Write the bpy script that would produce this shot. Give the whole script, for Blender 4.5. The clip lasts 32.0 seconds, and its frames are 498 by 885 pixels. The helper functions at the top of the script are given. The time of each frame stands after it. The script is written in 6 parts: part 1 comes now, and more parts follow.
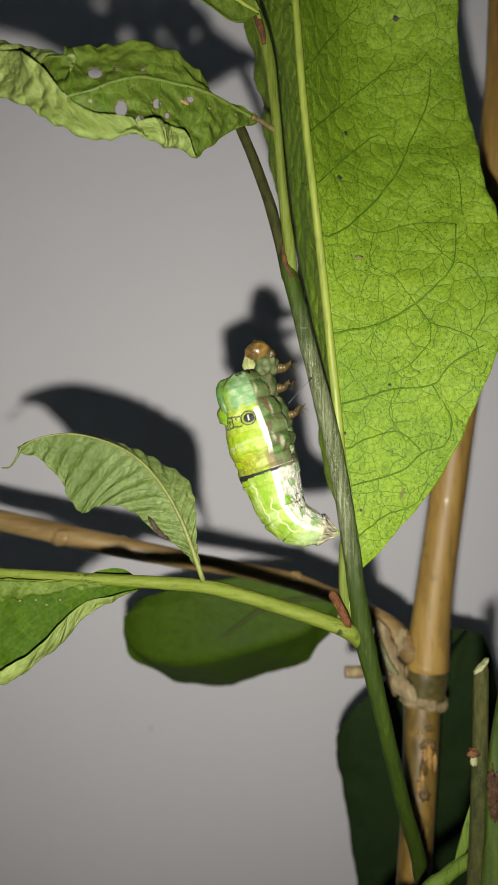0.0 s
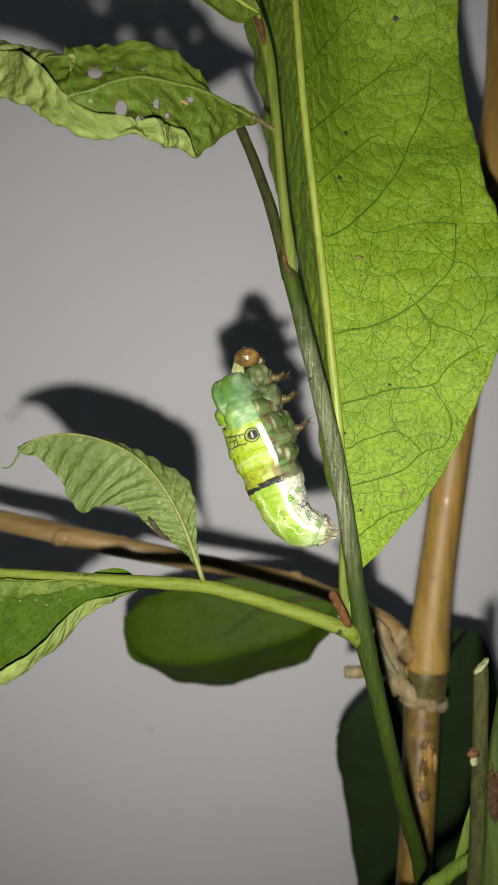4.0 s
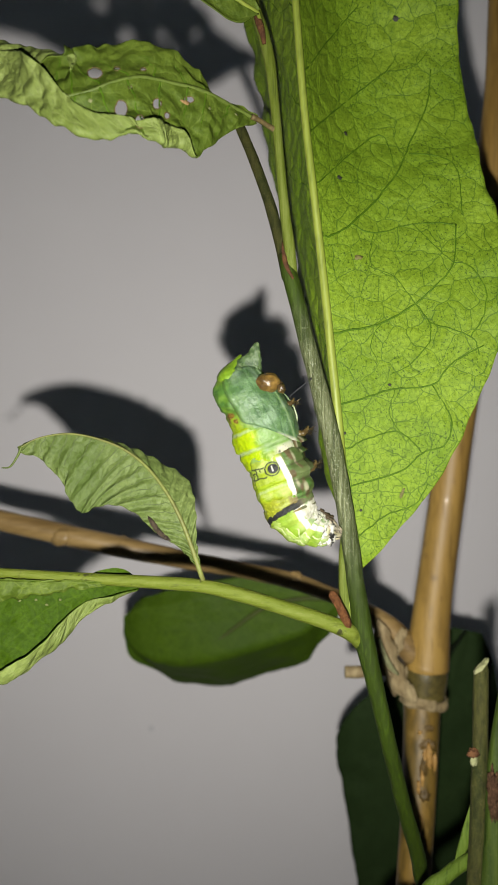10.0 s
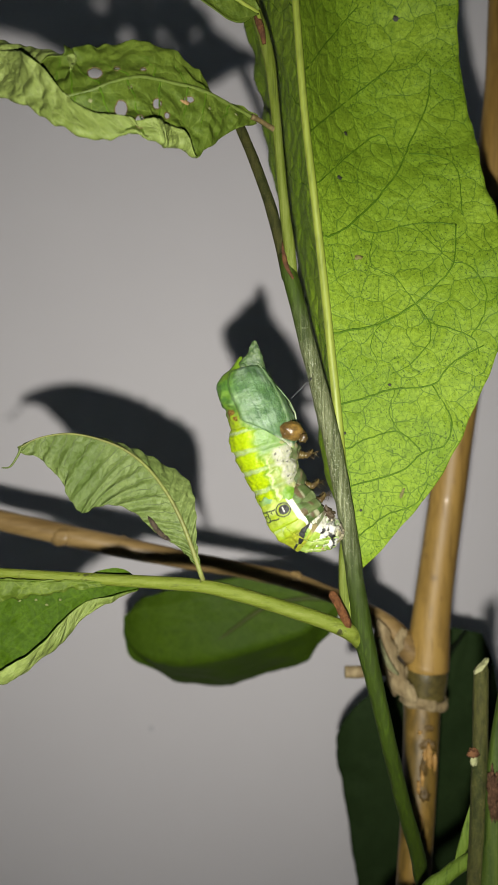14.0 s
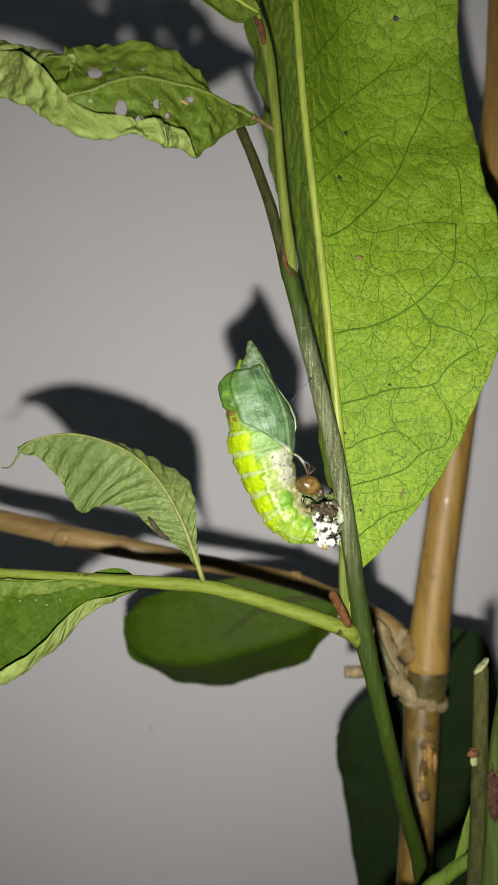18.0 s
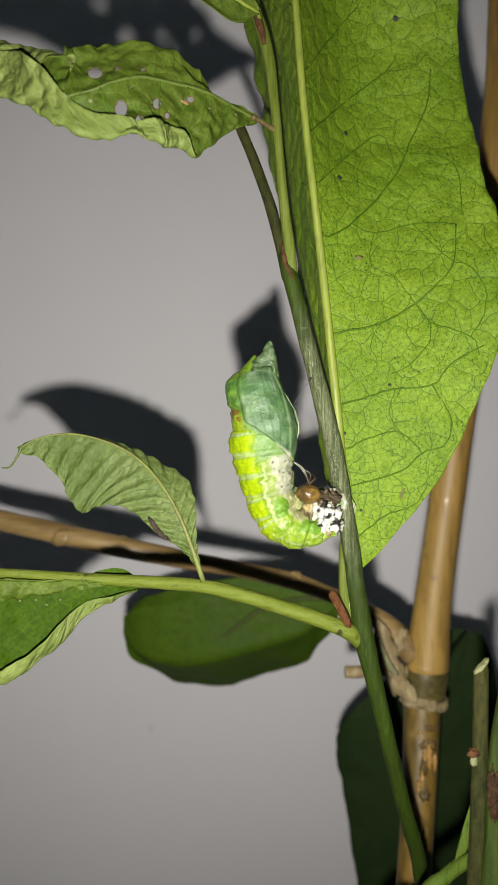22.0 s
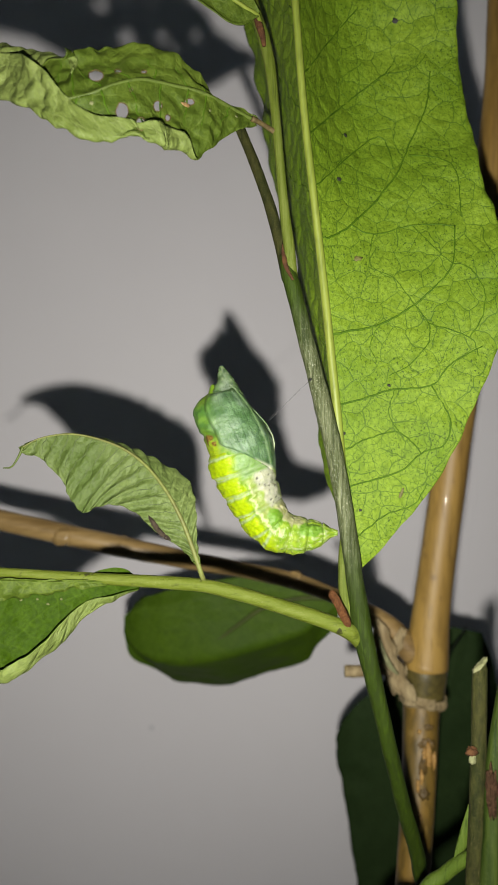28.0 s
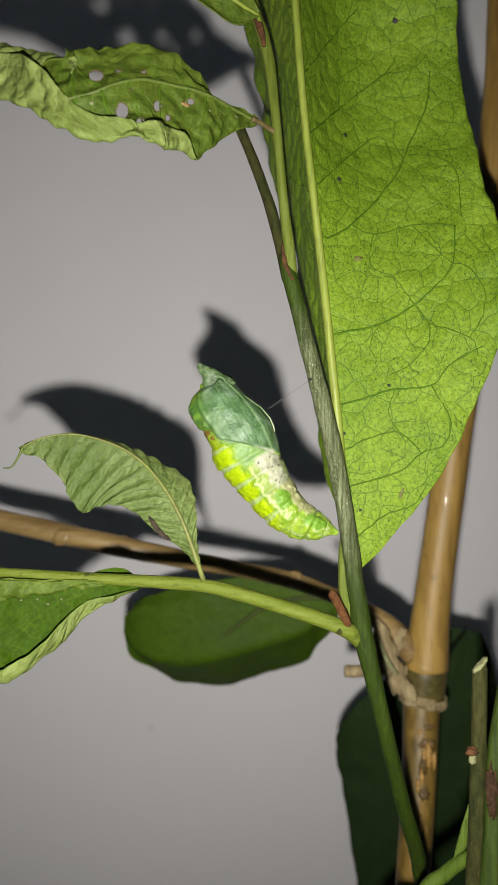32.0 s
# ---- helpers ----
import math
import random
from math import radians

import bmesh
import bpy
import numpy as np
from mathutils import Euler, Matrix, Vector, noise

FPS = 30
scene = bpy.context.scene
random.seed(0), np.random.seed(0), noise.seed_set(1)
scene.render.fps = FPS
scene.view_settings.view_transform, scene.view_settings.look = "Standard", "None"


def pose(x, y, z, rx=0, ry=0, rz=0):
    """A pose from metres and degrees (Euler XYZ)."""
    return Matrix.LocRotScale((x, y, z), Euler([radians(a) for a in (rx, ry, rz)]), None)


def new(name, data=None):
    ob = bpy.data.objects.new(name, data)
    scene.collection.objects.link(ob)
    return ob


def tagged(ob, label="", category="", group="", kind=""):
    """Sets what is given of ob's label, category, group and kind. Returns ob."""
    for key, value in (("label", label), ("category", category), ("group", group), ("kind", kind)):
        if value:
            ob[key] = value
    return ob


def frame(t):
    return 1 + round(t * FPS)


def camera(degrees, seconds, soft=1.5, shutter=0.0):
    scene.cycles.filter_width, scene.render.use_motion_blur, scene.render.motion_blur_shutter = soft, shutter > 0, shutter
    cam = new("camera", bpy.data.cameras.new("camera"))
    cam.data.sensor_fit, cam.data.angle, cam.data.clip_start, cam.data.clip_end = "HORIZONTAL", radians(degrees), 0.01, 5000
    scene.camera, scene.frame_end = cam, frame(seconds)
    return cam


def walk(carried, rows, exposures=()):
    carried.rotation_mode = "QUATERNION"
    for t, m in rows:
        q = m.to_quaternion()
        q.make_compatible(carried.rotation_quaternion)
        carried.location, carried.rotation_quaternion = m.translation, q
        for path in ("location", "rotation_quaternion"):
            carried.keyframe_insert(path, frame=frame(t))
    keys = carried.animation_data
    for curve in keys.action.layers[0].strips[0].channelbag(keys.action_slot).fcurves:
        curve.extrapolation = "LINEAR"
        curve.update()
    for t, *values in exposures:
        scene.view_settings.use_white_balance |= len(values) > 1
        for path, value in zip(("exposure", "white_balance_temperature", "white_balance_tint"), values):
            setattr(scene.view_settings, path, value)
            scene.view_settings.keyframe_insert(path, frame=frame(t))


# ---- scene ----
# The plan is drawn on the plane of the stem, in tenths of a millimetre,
# u to the right and v downwards; back is the depth behind that plane in millimetres.
D0 = 0.1357          # eye to the plane of the stem
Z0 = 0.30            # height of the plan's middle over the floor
WALL = 0.215         # the wall behind the plant


def spot(u, v, back=0.0):
    y = back / 1000
    k = (D0 + y) / D0 * 1e-4
    return Vector(((u - 441) * k, y, Z0 + (784 - v) * k))


def plan(p):
    k = (D0 + p.y) / D0 * 1e-4
    return p.x / k + 441, 784 - (p.z - Z0) / k


# ---- camera ----
cam = camera(36.0, 32.0, soft=1.6)
cam.data.dof.use_dof, cam.data.dof.focus_distance, cam.data.dof.aperture_fstop = True, 0.1350, 31.0
HOME = pose(0, -D0, Z0, 90, 0, 0)
LATER = pose(-0.00002, -D0 - 0.00075, Z0 + 0.00004, 90, 0, 0)
walk(cam, [(0, HOME), (25.6, HOME), (27.4, LATER), (32, LATER)], exposures=[(0, 0.0), (32, 0.0)])

# ---- light: the torch of the phone, just under its lens ----
world = bpy.data.worlds.new("night")
scene.world = world
world.use_nodes = True
world.node_tree.nodes["Background"].inputs[0].default_value = (0.5, 0.6, 1.0, 1)
world.node_tree.nodes["Background"].inputs[1].default_value = 0.01

torch = bpy.data.lights.new("phone_torch", "SPOT")
torch.spot_size, torch.spot_blend, torch.shadow_soft_size, torch.energy = radians(120), 1.0, 0.0018, 2.92
torch.color = (1.0, 0.97, 0.90)
torch_ob = new("phone_torch", torch)
torch_ob.matrix_world = pose(-0.0016, -D0 + 0.002, Z0 - 0.0150, 95, 0, 3)


# ---- materials ----
def nodes_of(name):
    m = bpy.data.materials.new(name)
    m.use_nodes = True
    nt = m.node_tree
    return m, nt, nt.nodes["Principled BSDF"]


def put(nt, kind, **sets):
    n = nt.nodes.new(kind)
    for k, v in sets.items():
        n.inputs[k.replace("_", " ")].default_value = v
    return n


def mixed(nt, fac, a, b, how="MIX"):
    n = nt.nodes.new("ShaderNodeMix")
    n.data_type, n.blend_type = "RGBA", how
    for sock, val in ((n.inputs[0], fac), (n.inputs[6], a), (n.inputs[7], b)):
        if isinstance(val, bpy.types.NodeSocket):
            nt.links.new(val, sock)
        elif isinstance(val, (int, float)):
            sock.default_value = val
        else:
            sock.default_value = (*val, 1)
    return n.outputs[2]


def ramp(nt, src, lo, hi):
    n = nt.nodes.new("ShaderNodeMapRange")
    n.inputs[1].default_value, n.inputs[2].default_value = lo, hi
    nt.links.new(src, n.inputs[0])
    return n.outputs[0]


def noise_tex(nt, co, scale, detail=4.0, rough=0.55):
    n = put(nt, "ShaderNodeTexNoise", Scale=scale, Detail=detail, Roughness=rough)
    nt.links.new(co, n.inputs["Vector"])
    return n.outputs["Fac"]


def bumped(nt, bsdf, height, strength, dist):
    n = put(nt, "ShaderNodeBump", Strength=strength, Distance=dist)
    nt.links.new(height, n.inputs["Height"])
    nt.links.new(n.outputs[0], bsdf.inputs["Normal"])


def plain_mat(name, base, dark, scale, fine, rough=0.5, bump=0.3, dist=0.0002, stretch=(1, 1, 1), coat=0.0, spots=None, spot_scale=900, spec=0.3, spot_fac=0.8):
    """Two scales of variation between base and dark, with relief; spots: a colour of small flecks."""
    m, nt, b = nodes_of(name)
    co = nt.nodes.new("ShaderNodeTexCoord").outputs["Object"]
    mp = nt.nodes.new("ShaderNodeMapping")
    mp.inputs["Scale"].default_value = stretch
    nt.links.new(co, mp.inputs[0])
    v = mp.outputs[0]
    big, small = noise_tex(nt, v, scale), noise_tex(nt, v, fine, 6, 0.65)
    c = mixed(nt, ramp(nt, big, 0.35, 0.68), base, dark)
    c = mixed(nt, ramp(nt, small, 0.45, 0.75), c, [x * 0.62 for x in dark])
    if spots:
        vo = put(nt, "ShaderNodeTexVoronoi", Scale=spot_scale)
        nt.links.new(co, vo.inputs["Vector"])
        few = nt.nodes.new("ShaderNodeMath")
        few.operation = "MULTIPLY"
        nt.links.new(ramp(nt, vo.outputs["Distance"], 0.3, 0.05), few.inputs[0])
        nt.links.new(ramp(nt, noise_tex(nt, co, spot_scale * 0.4, 3), 0.45, 0.7), few.inputs[1])
        c = mixed(nt, few.outputs[0], c, mixed(nt, spot_fac, c, spots))
    nt.links.new(c, b.inputs["Base Color"])
    b.inputs["Roughness"].default_value = rough
    b.inputs["Coat Weight"].default_value = coat
    b.inputs["Specular IOR Level"].default_value = spec
    bumped(nt, b, small, bump, dist)
    return m


def leaf_mat(name, base, dark, vein, cell=240.0, rough=0.42, vein_fac=0.8, dots=(0.03, 0.05, 0.006), dots_fac=0.75, bump=0.35, spec=0.12, relief=0.00018):
    """A leaf's face: a net of fine veins over the lamina, in the leaf's own run along and across it."""
    m, nt, b = nodes_of(name)
    uv = nt.nodes.new("ShaderNodeUVMap").outputs[0]
    # warp the net a little
    nz = put(nt, "ShaderNodeTexNoise", Scale=cell * 0.9, Detail=2.0)
    nt.links.new(uv, nz.inputs["Vector"])
    off = nt.nodes.new("ShaderNodeVectorMath")
    off.operation = "MULTIPLY_ADD"
    off.inputs[1].default_value = (0.7 / cell, 0.7 / cell, 0)
    nt.links.new(nz.outputs["Color"], off.inputs[0])
    nt.links.new(uv, off.inputs[2])
    w = off.outputs[0]

    def net(scale, wide):
        vo = put(nt, "ShaderNodeTexVoronoi", Scale=scale)
        vo.feature, vo.voronoi_dimensions = "DISTANCE_TO_EDGE", "2D"
        nt.links.new(w, vo.inputs["Vector"])
        return ramp(nt, vo.outputs["Distance"], wide, 0.0)
    coarse, fine = net(cell, 0.034), net(cell * 2.7, 0.07)
    puff = put(nt, "ShaderNodeTexVoronoi", Scale=cell)
    puff.feature, puff.voronoi_dimensions = "DISTANCE_TO_EDGE", "2D"
    nt.links.new(w, puff.inputs["Vector"])
    puffed = ramp(nt, puff.outputs["Distance"], 0.0, 0.35)
    big, small = noise_tex(nt, uv, 45, 3), noise_tex(nt, uv, 1400, 5, 0.7)
    c = mixed(nt, ramp(nt, big, 0.32, 0.7), base, dark)
    c = mixed(nt, ramp(nt, small, 0.42, 0.8), c, [x * 0.55 for x in dark])
    c = mixed(nt, ramp(nt, noise_tex(nt, uv, 420, 3), 0.50, 0.78), c, [x * 0.8 for x in dark])

    def times(a, k):
        n = nt.nodes.new("ShaderNodeMath")
        n.operation = "MULTIPLY"
        n.inputs[1].default_value = k
        nt.links.new(a, n.inputs[0])
        return n.outputs[0]
    def both(a, b):
        n = nt.nodes.new("ShaderNodeMath")
        n.operation = "MULTIPLY"
        nt.links.new(a, n.inputs[0])
        nt.links.new(b, n.inputs[1])
        return n.outputs[0]
    c = mixed(nt, times(both(fine, ramp(nt, noise_tex(nt, uv, cell * 2.6, 2), 0.32, 0.54)), 0.75 * vein_fac), c, vein)
    c = mixed(nt, times(both(coarse, ramp(nt, noise_tex(nt, uv, cell * 0.8, 2), 0.22, 0.48)), vein_fac), c, vein)
    if dots_fac:
        patch = ramp(nt, noise_tex(nt, uv, 90, 3), 0.34, 0.56)
        k = nt.nodes.new("ShaderNodeMath")
        k.operation = "MULTIPLY"
        nt.links.new(ramp(nt, noise_tex(nt, uv, 2300, 1.0, 0.4), 0.62, 0.68), k.inputs[0])
        nt.links.new(patch, k.inputs[1])
        c = mixed(nt, times(k.outputs[0], dots_fac), c, dots)
    nt.links.new(c, b.inputs["Base Color"])
    b.inputs["Roughness"].default_value = rough
    b.inputs["Specular IOR Level"].default_value = spec
    h = mixed(nt, 0.6, puffed, mixed(nt, 0.75, noise_tex(nt, uv, 330, 3), small))
    bumped(nt, b, h, bump, relief)
    return m


def painted_mat(name, rough=0.35, coat=0.2, bump=0.35, fine=2200.0, sss=0.0, mottled=0.22, spec=0.16):
    """Colour from the mesh's own pattern, with mottling and fine wrinkles."""
    m, nt, b = nodes_of(name)
    at = nt.nodes.new("ShaderNodeAttribute")
    at.attribute_name = "Col"
    co = nt.nodes.new("ShaderNodeTexCoord").outputs["Object"]
    small, mid = noise_tex(nt, co, fine, 5, 0.65), noise_tex(nt, co, fine * 0.25, 4, 0.6)
    c = mixed(nt, mottled, at.outputs["Color"], mixed(nt, ramp(nt, mid, 0.35, 0.7), (0.35, 0.4, 0.25), (1.5, 1.4, 1.4)), "MULTIPLY")
    nt.links.new(c, b.inputs["Base Color"])
    b.inputs["Roughness"].default_value = rough
    b.inputs["Coat Weight"].default_value = coat
    b.inputs["Coat Roughness"].default_value = 0.25
    b.inputs["Specular IOR Level"].default_value = spec
    if sss:
        b.inputs["Subsurface Weight"].default_value = sss
        b.inputs["Subsurface Radius"].default_value = (0.001, 0.0012, 0.0004)
        b.inputs["Subsurface Scale"].default_value = 0.6
    bumped(nt, b, mixed(nt, 0.5, small, mid), bump, 0.00025)
    return m


def wall_mat():
    """Smooth painted plaster: faint clouds, a fine roller stipple and few specks."""
    m, nt, b = nodes_of("wall_paint")
    co = nt.nodes.new("ShaderNodeTexCoord").outputs["Object"]
    big, small = noise_tex(nt, co, 14, 3), noise_tex(nt, co, 900, 4, 0.6)
    c = mixed(nt, ramp(nt, big, 0.3, 0.7), (0.700, 0.676, 0.690), (0.676, 0.652, 0.668))
    vo = put(nt, "ShaderNodeTexVoronoi", Scale=22.0)
    nt.links.new(co, vo.inputs["Vector"])
    c = mixed(nt, ramp(nt, vo.outputs["Distance"], 0.03, 0.012), c, (0.60, 0.585, 0.59))
    nt.links.new(c, b.inputs["Base Color"])
    b.inputs["Roughness"].default_value = 0.7
    bumped(nt, b, small, 0.08, 0.0002)
    return m


WALL_PAINT = wall_mat()
# for unseen surfaces: pale blue that bounces bluish fill into the shadows
BOUNCE_PAINT = plain_mat("bounce_fill_blue", (0.72, 0.87, 0.98), (0.70, 0.85, 0.96), 9, 160, 0.75, 0.1, 0.0003)
SMUDGE = plain_mat("wall_smudge", (0.60, 0.585, 0.605), (0.59, 0.575, 0.595), 300, 900, 0.75, 0.0)
# unseen too, kept pale for more bounced fill
FLOOR_MAT = plain_mat("floor_bounce_grey", (0.66, 0.70, 0.74), (0.60, 0.64, 0.68), 4, 120, 0.5)
LEAF_FRONT = leaf_mat("leaf_pale_face", (0.130, 0.196, 0.013), (0.076, 0.132, 0.005), (0.024, 0.056, 0.003), 240, 0.6, 0.9, (0.018, 0.038, 0.003), 0.85, bump=0.85, spec=0.14, relief=0.0005)
LEAF_BACK = leaf_mat("leaf_deep_face", (0.040, 0.085, 0.012), (0.028, 0.06, 0.01), (0.05, 0.09, 0.016), 200, 0.6)
LEAF_TOP = leaf_mat("leaf_top_face", (0.078, 0.110, 0.013), (0.037, 0.062, 0.006), (0.09, 0.122, 0.02), 230, 0.5, dots_fac=0.3, vein_fac=0.5, bump=0.8, relief=0.0006)
LEAF_UNDER = leaf_mat("leaf_underside", (0.170, 0.212, 0.056), (0.092, 0.126, 0.024), (0.17, 0.20, 0.075), 300, 0.5, dots_fac=0.25, vein_fac=0.3, bump=1.0, spec=0.2, relief=0.0008)
LEAF_GREY = leaf_mat("leaf_greygreen", (0.120, 0.155, 0.048), (0.056, 0.085, 0.018), (0.040, 0.060, 0.014), 420, 0.5, dots_fac=0.6, vein_fac=0.35, bump=0.8, spec=0.15, relief=0.0005)
LEAF_RIB = plain_mat("midrib_leaf_green", (0.070, 0.098, 0.016), (0.050, 0.074, 0.011), 300, 1500, 0.5, 0.3, 0.0001)
LEAF_LOW = leaf_mat("leaf_glossy_deep", (0.038, 0.072, 0.003), (0.018, 0.040, 0.0015), (0.055, 0.095, 0.005), 150, 0.5, dots_fac=0, vein_fac=0.2, bump=0.9, spec=0.05, relief=0.0006)
LEAF_DIM = leaf_mat("leaf_shade_green", (0.041, 0.076, 0.0035), (0.029, 0.057, 0.0035), (0.05, 0.08, 0.008), 110, 0.6, dots_fac=0, vein_fac=0.3, spec=0.08)
DRY_SCAR = plain_mat("dry_scar", (0.26, 0.17, 0.07), (0.17, 0.10, 0.04), 900, 2600, 0.7)
WITHER = plain_mat("withered_brown", (0.045, 0.03, 0.017), (0.022, 0.016, 0.01), 900, 2600, 0.8, 0.9, 0.0004)
LEAF_SCAR = plain_mat("leaf_scar_brown", (0.11, 0.10, 0.028), (0.07, 0.07, 0.015), 900, 2600, 0.7)
PALE_SPOT = plain_mat("leaf_spot_pale", (0.13, 0.14, 0.055), (0.08, 0.09, 0.03), 900, 2600, 0.7)
RIM_BROWN = plain_mat("chewed_rim_brown", (0.095, 0.07, 0.022), (0.05, 0.034, 0.012), 900, 2600, 0.7)
# green darkened in the base colour to stand for shade
LEAF_SHADED = leaf_mat("leaf_green_shade_in_colour", (0.018, 0.032, 0.010), (0.012, 0.023, 0.007), (0.014, 0.028, 0.009), 110, 0.7, dots_fac=0, vein_fac=0.3, spec=0.04)
RIB_PALE = plain_mat("midrib_pale", (0.165, 0.195, 0.030), (0.115, 0.15, 0.018), 200, 1500, 0.5, 0.25, 0.0001, (1, 1, 0.12))
RIB_DEEP = plain_mat("vein_green", (0.046, 0.092, 0.004), (0.030, 0.068, 0.003), 300, 1500, 0.6, spec=0.1)
RIB_TAN = plain_mat("midrib_tan", (0.122, 0.142, 0.032), (0.090, 0.092, 0.024), 300, 1500, 0.6, 0.3, 0.0001)
RIB_GREY = plain_mat("vein_greygreen", (0.050, 0.070, 0.018), (0.036, 0.054, 0.012), 300, 1500, 0.6)


def stem_mat(name, deep, mid, pale, specks, along, streak=1500.0, rough=0.6, speck_fac=0.7, young=None, blots=None):
    """Bark in fine long streaks: deep furrows, a paler skin, and specks that paint glints into the colour."""
    m, nt, b = nodes_of(name)
    co = nt.nodes.new("ShaderNodeTexCoord").outputs["Object"]
    mp = nt.nodes.new("ShaderNodeMapping")
    mp.inputs["Scale"].default_value = along
    nt.links.new(co, mp.inputs[0])
    lines = noise_tex(nt, mp.outputs[0], streak, 4, 0.7)
    broad = noise_tex(nt, mp.outputs[0], streak * 0.18, 3)
    grain = noise_tex(nt, co, 4200, 3, 0.7)
    c = mixed(nt, ramp(nt, broad, 0.38, 0.62), deep, mid)
    c = mixed(nt, ramp(nt, lines, 0.45, 0.70), c, pale)
    c = mixed(nt, ramp(nt, lines, 0.44, 0.32), c, [x * 0.6 for x in deep])
    k = nt.nodes.new("ShaderNodeMath")
    k.operation = "MULTIPLY"
    nt.links.new(ramp(nt, grain, 0.57, 0.66), k.inputs[0])
    k.inputs[1].default_value = speck_fac
    c = mixed(nt, k.outputs[0], c, specks)
    if blots:
        c = mixed(nt, ramp(nt, noise_tex(nt, co, 420, 4, 0.65), 0.63, 0.67), c, blots)
    if young:
        at = nt.nodes.new("ShaderNodeAttribute")
        at.attribute_name = "Col"
        g = mixed(nt, ramp(nt, broad, 0.38, 0.62), young, [x * 1.5 for x in young])
        g = mixed(nt, ramp(nt, lines, 0.50, 0.66), g, [x * 2.3 for x in young])
        g = mixed(nt, ramp(nt, grain, 0.62, 0.72), g, [x * 3.6 for x in young])
        c = mixed(nt, at.outputs["Fac"], g, c)
    nt.links.new(c, b.inputs["Base Color"])
    b.inputs["Roughness"].default_value = rough
    b.inputs["Specular IOR Level"].default_value = 0.14
    bumped(nt, b, mixed(nt, 0.35, lines, grain), 0.9, 0.00035)
    return m


STEM_GREY = stem_mat("stem_grey_green", (0.028, 0.037, 0.009), (0.046, 0.054, 0.020), (0.125, 0.137, 0.072), (0.31, 0.32, 0.25), (1, 1, 0.035), 2400, speck_fac=0.7, young=(0.0108, 0.0195, 0.0009))
STEM_GREEN = stem_mat("stem_green", (0.012, 0.023, 0.002), (0.019, 0.033, 0.0025), (0.032, 0.047, 0.006), (0.065, 0.075, 0.02), (1, 1, 0.06), 1100, 0.6, 0.35)
STEM_PALE = stem_mat("branch_pale_green", (0.070, 0.092, 0.007), (0.080, 0.102, 0.009), (0.096, 0.118, 0.018), (0.15, 0.165, 0.06), (0.12, 1, 0.5), 1700, 0.6, 0.5, blots=(0.022, 0.024, 0.006))
SHOOT_PALE = stem_mat("shoot_pale_green", (0.050, 0.070, 0.006), (0.066, 0.088, 0.008), (0.098, 0.118, 0.024), (0.14, 0.155, 0.05), (1, 1, 0.06), 1300, 0.6, 0.45)
SHOOT_MID = stem_mat("shoot_mid_green", (0.030, 0.055, 0.004), (0.042, 0.070, 0.006), (0.060, 0.090, 0.012), (0.09, 0.11, 0.03), (1, 1, 0.1), 1300, 0.6, 0.4)
STEM_DULL = stem_mat("shoot_dull_green", (0.010, 0.013, 0.0015), (0.019, 0.019, 0.0035), (0.029, 0.030, 0.006), (0.070, 0.062, 0.024), (1, 1, 0.3), 1300, 0.8, 0.5, blots=(0.010, 0.010, 0.003))
RIB_BROWN = plain_mat("rib_brown_green", (0.036, 0.047, 0.004), (0.028, 0.040, 0.004), 300, 1500, 0.7, 0.2)
BARK_RED = plain_mat("bud_scale_brown", (0.085, 0.038, 0.014), (0.045, 0.019, 0.009), 700, 1800, 0.8, 0.9, 0.0005, spec=0.15)
BARK_VELVET = plain_mat("bud_velvet_brown", (0.150, 0.066, 0.026), (0.062, 0.026, 0.012), 1500, 3600, 0.95, 1.0, 0.0006, spots=(0.030, 0.014, 0.008), spot_scale=1300, spec=0.03)
BARK_DARK = plain_mat("bark_patch_brown", (0.055, 0.030, 0.016), (0.026, 0.014, 0.008), 900, 2600, 0.9, 1.0, 0.0005, spec=0.05)
CUT_WOOD = plain_mat("cut_wood", (0.18, 0.18, 0.09), (0.12, 0.125, 0.055), 500, 2500, 0.8, 0.6)
CANE = plain_mat("bamboo_tan", (0.240, 0.152, 0.037), (0.115, 0.065, 0.014), 90, 420, 0.5, 0.4, 0.0003, (1, 1, 0.12), coat=0.06, spots=(0.06, 0.032, 0.012), spot_scale=260)
CANE_LOW = plain_mat("bamboo_brown", (0.150, 0.090, 0.017), (0.052, 0.038, 0.008), 160, 500, 0.5, 0.5, 0.0003, (1, 1, 0.3), coat=0.03, spots=(0.28, 0.19, 0.06), spot_scale=240)
CANE_SIDE = plain_mat("bamboo_shoot_brown", (0.225, 0.155, 0.062), (0.115, 0.070, 0.024), 70, 500, 0.4, 0.3, 0.0002, (0.12, 1, 1))
CANE_NODE = plain_mat("bamboo_node", (0.085, 0.068, 0.017), (0.040, 0.032, 0.010), 150, 800, 0.45, 0.4)
SHEATH = plain_mat("dry_sheath", (0.27, 0.215, 0.115), (0.14, 0.10, 0.045), 260, 1400, 0.75, 0.8, 0.0004, (1, 1, 0.3))
CANE_STAIN = plain_mat("bamboo_stain", (0.105, 0.062, 0.014), (0.050, 0.032, 0.008), 400, 1500, 0.55, 0.5)
SCRAPE = plain_mat("bamboo_scrape", (0.33, 0.20, 0.06), (0.22, 0.12, 0.03), 200, 900, 0.6, 0.3)
PUPA_MAT = painted_mat("pupa_cuticle", 0.40, 0.0, 0.9, 2200, 0.25, spec=0.2)
SKIN_MAT = painted_mat("larval_skin", 0.5, 0.0, 0.7, 2600, 0.0, 0.3)
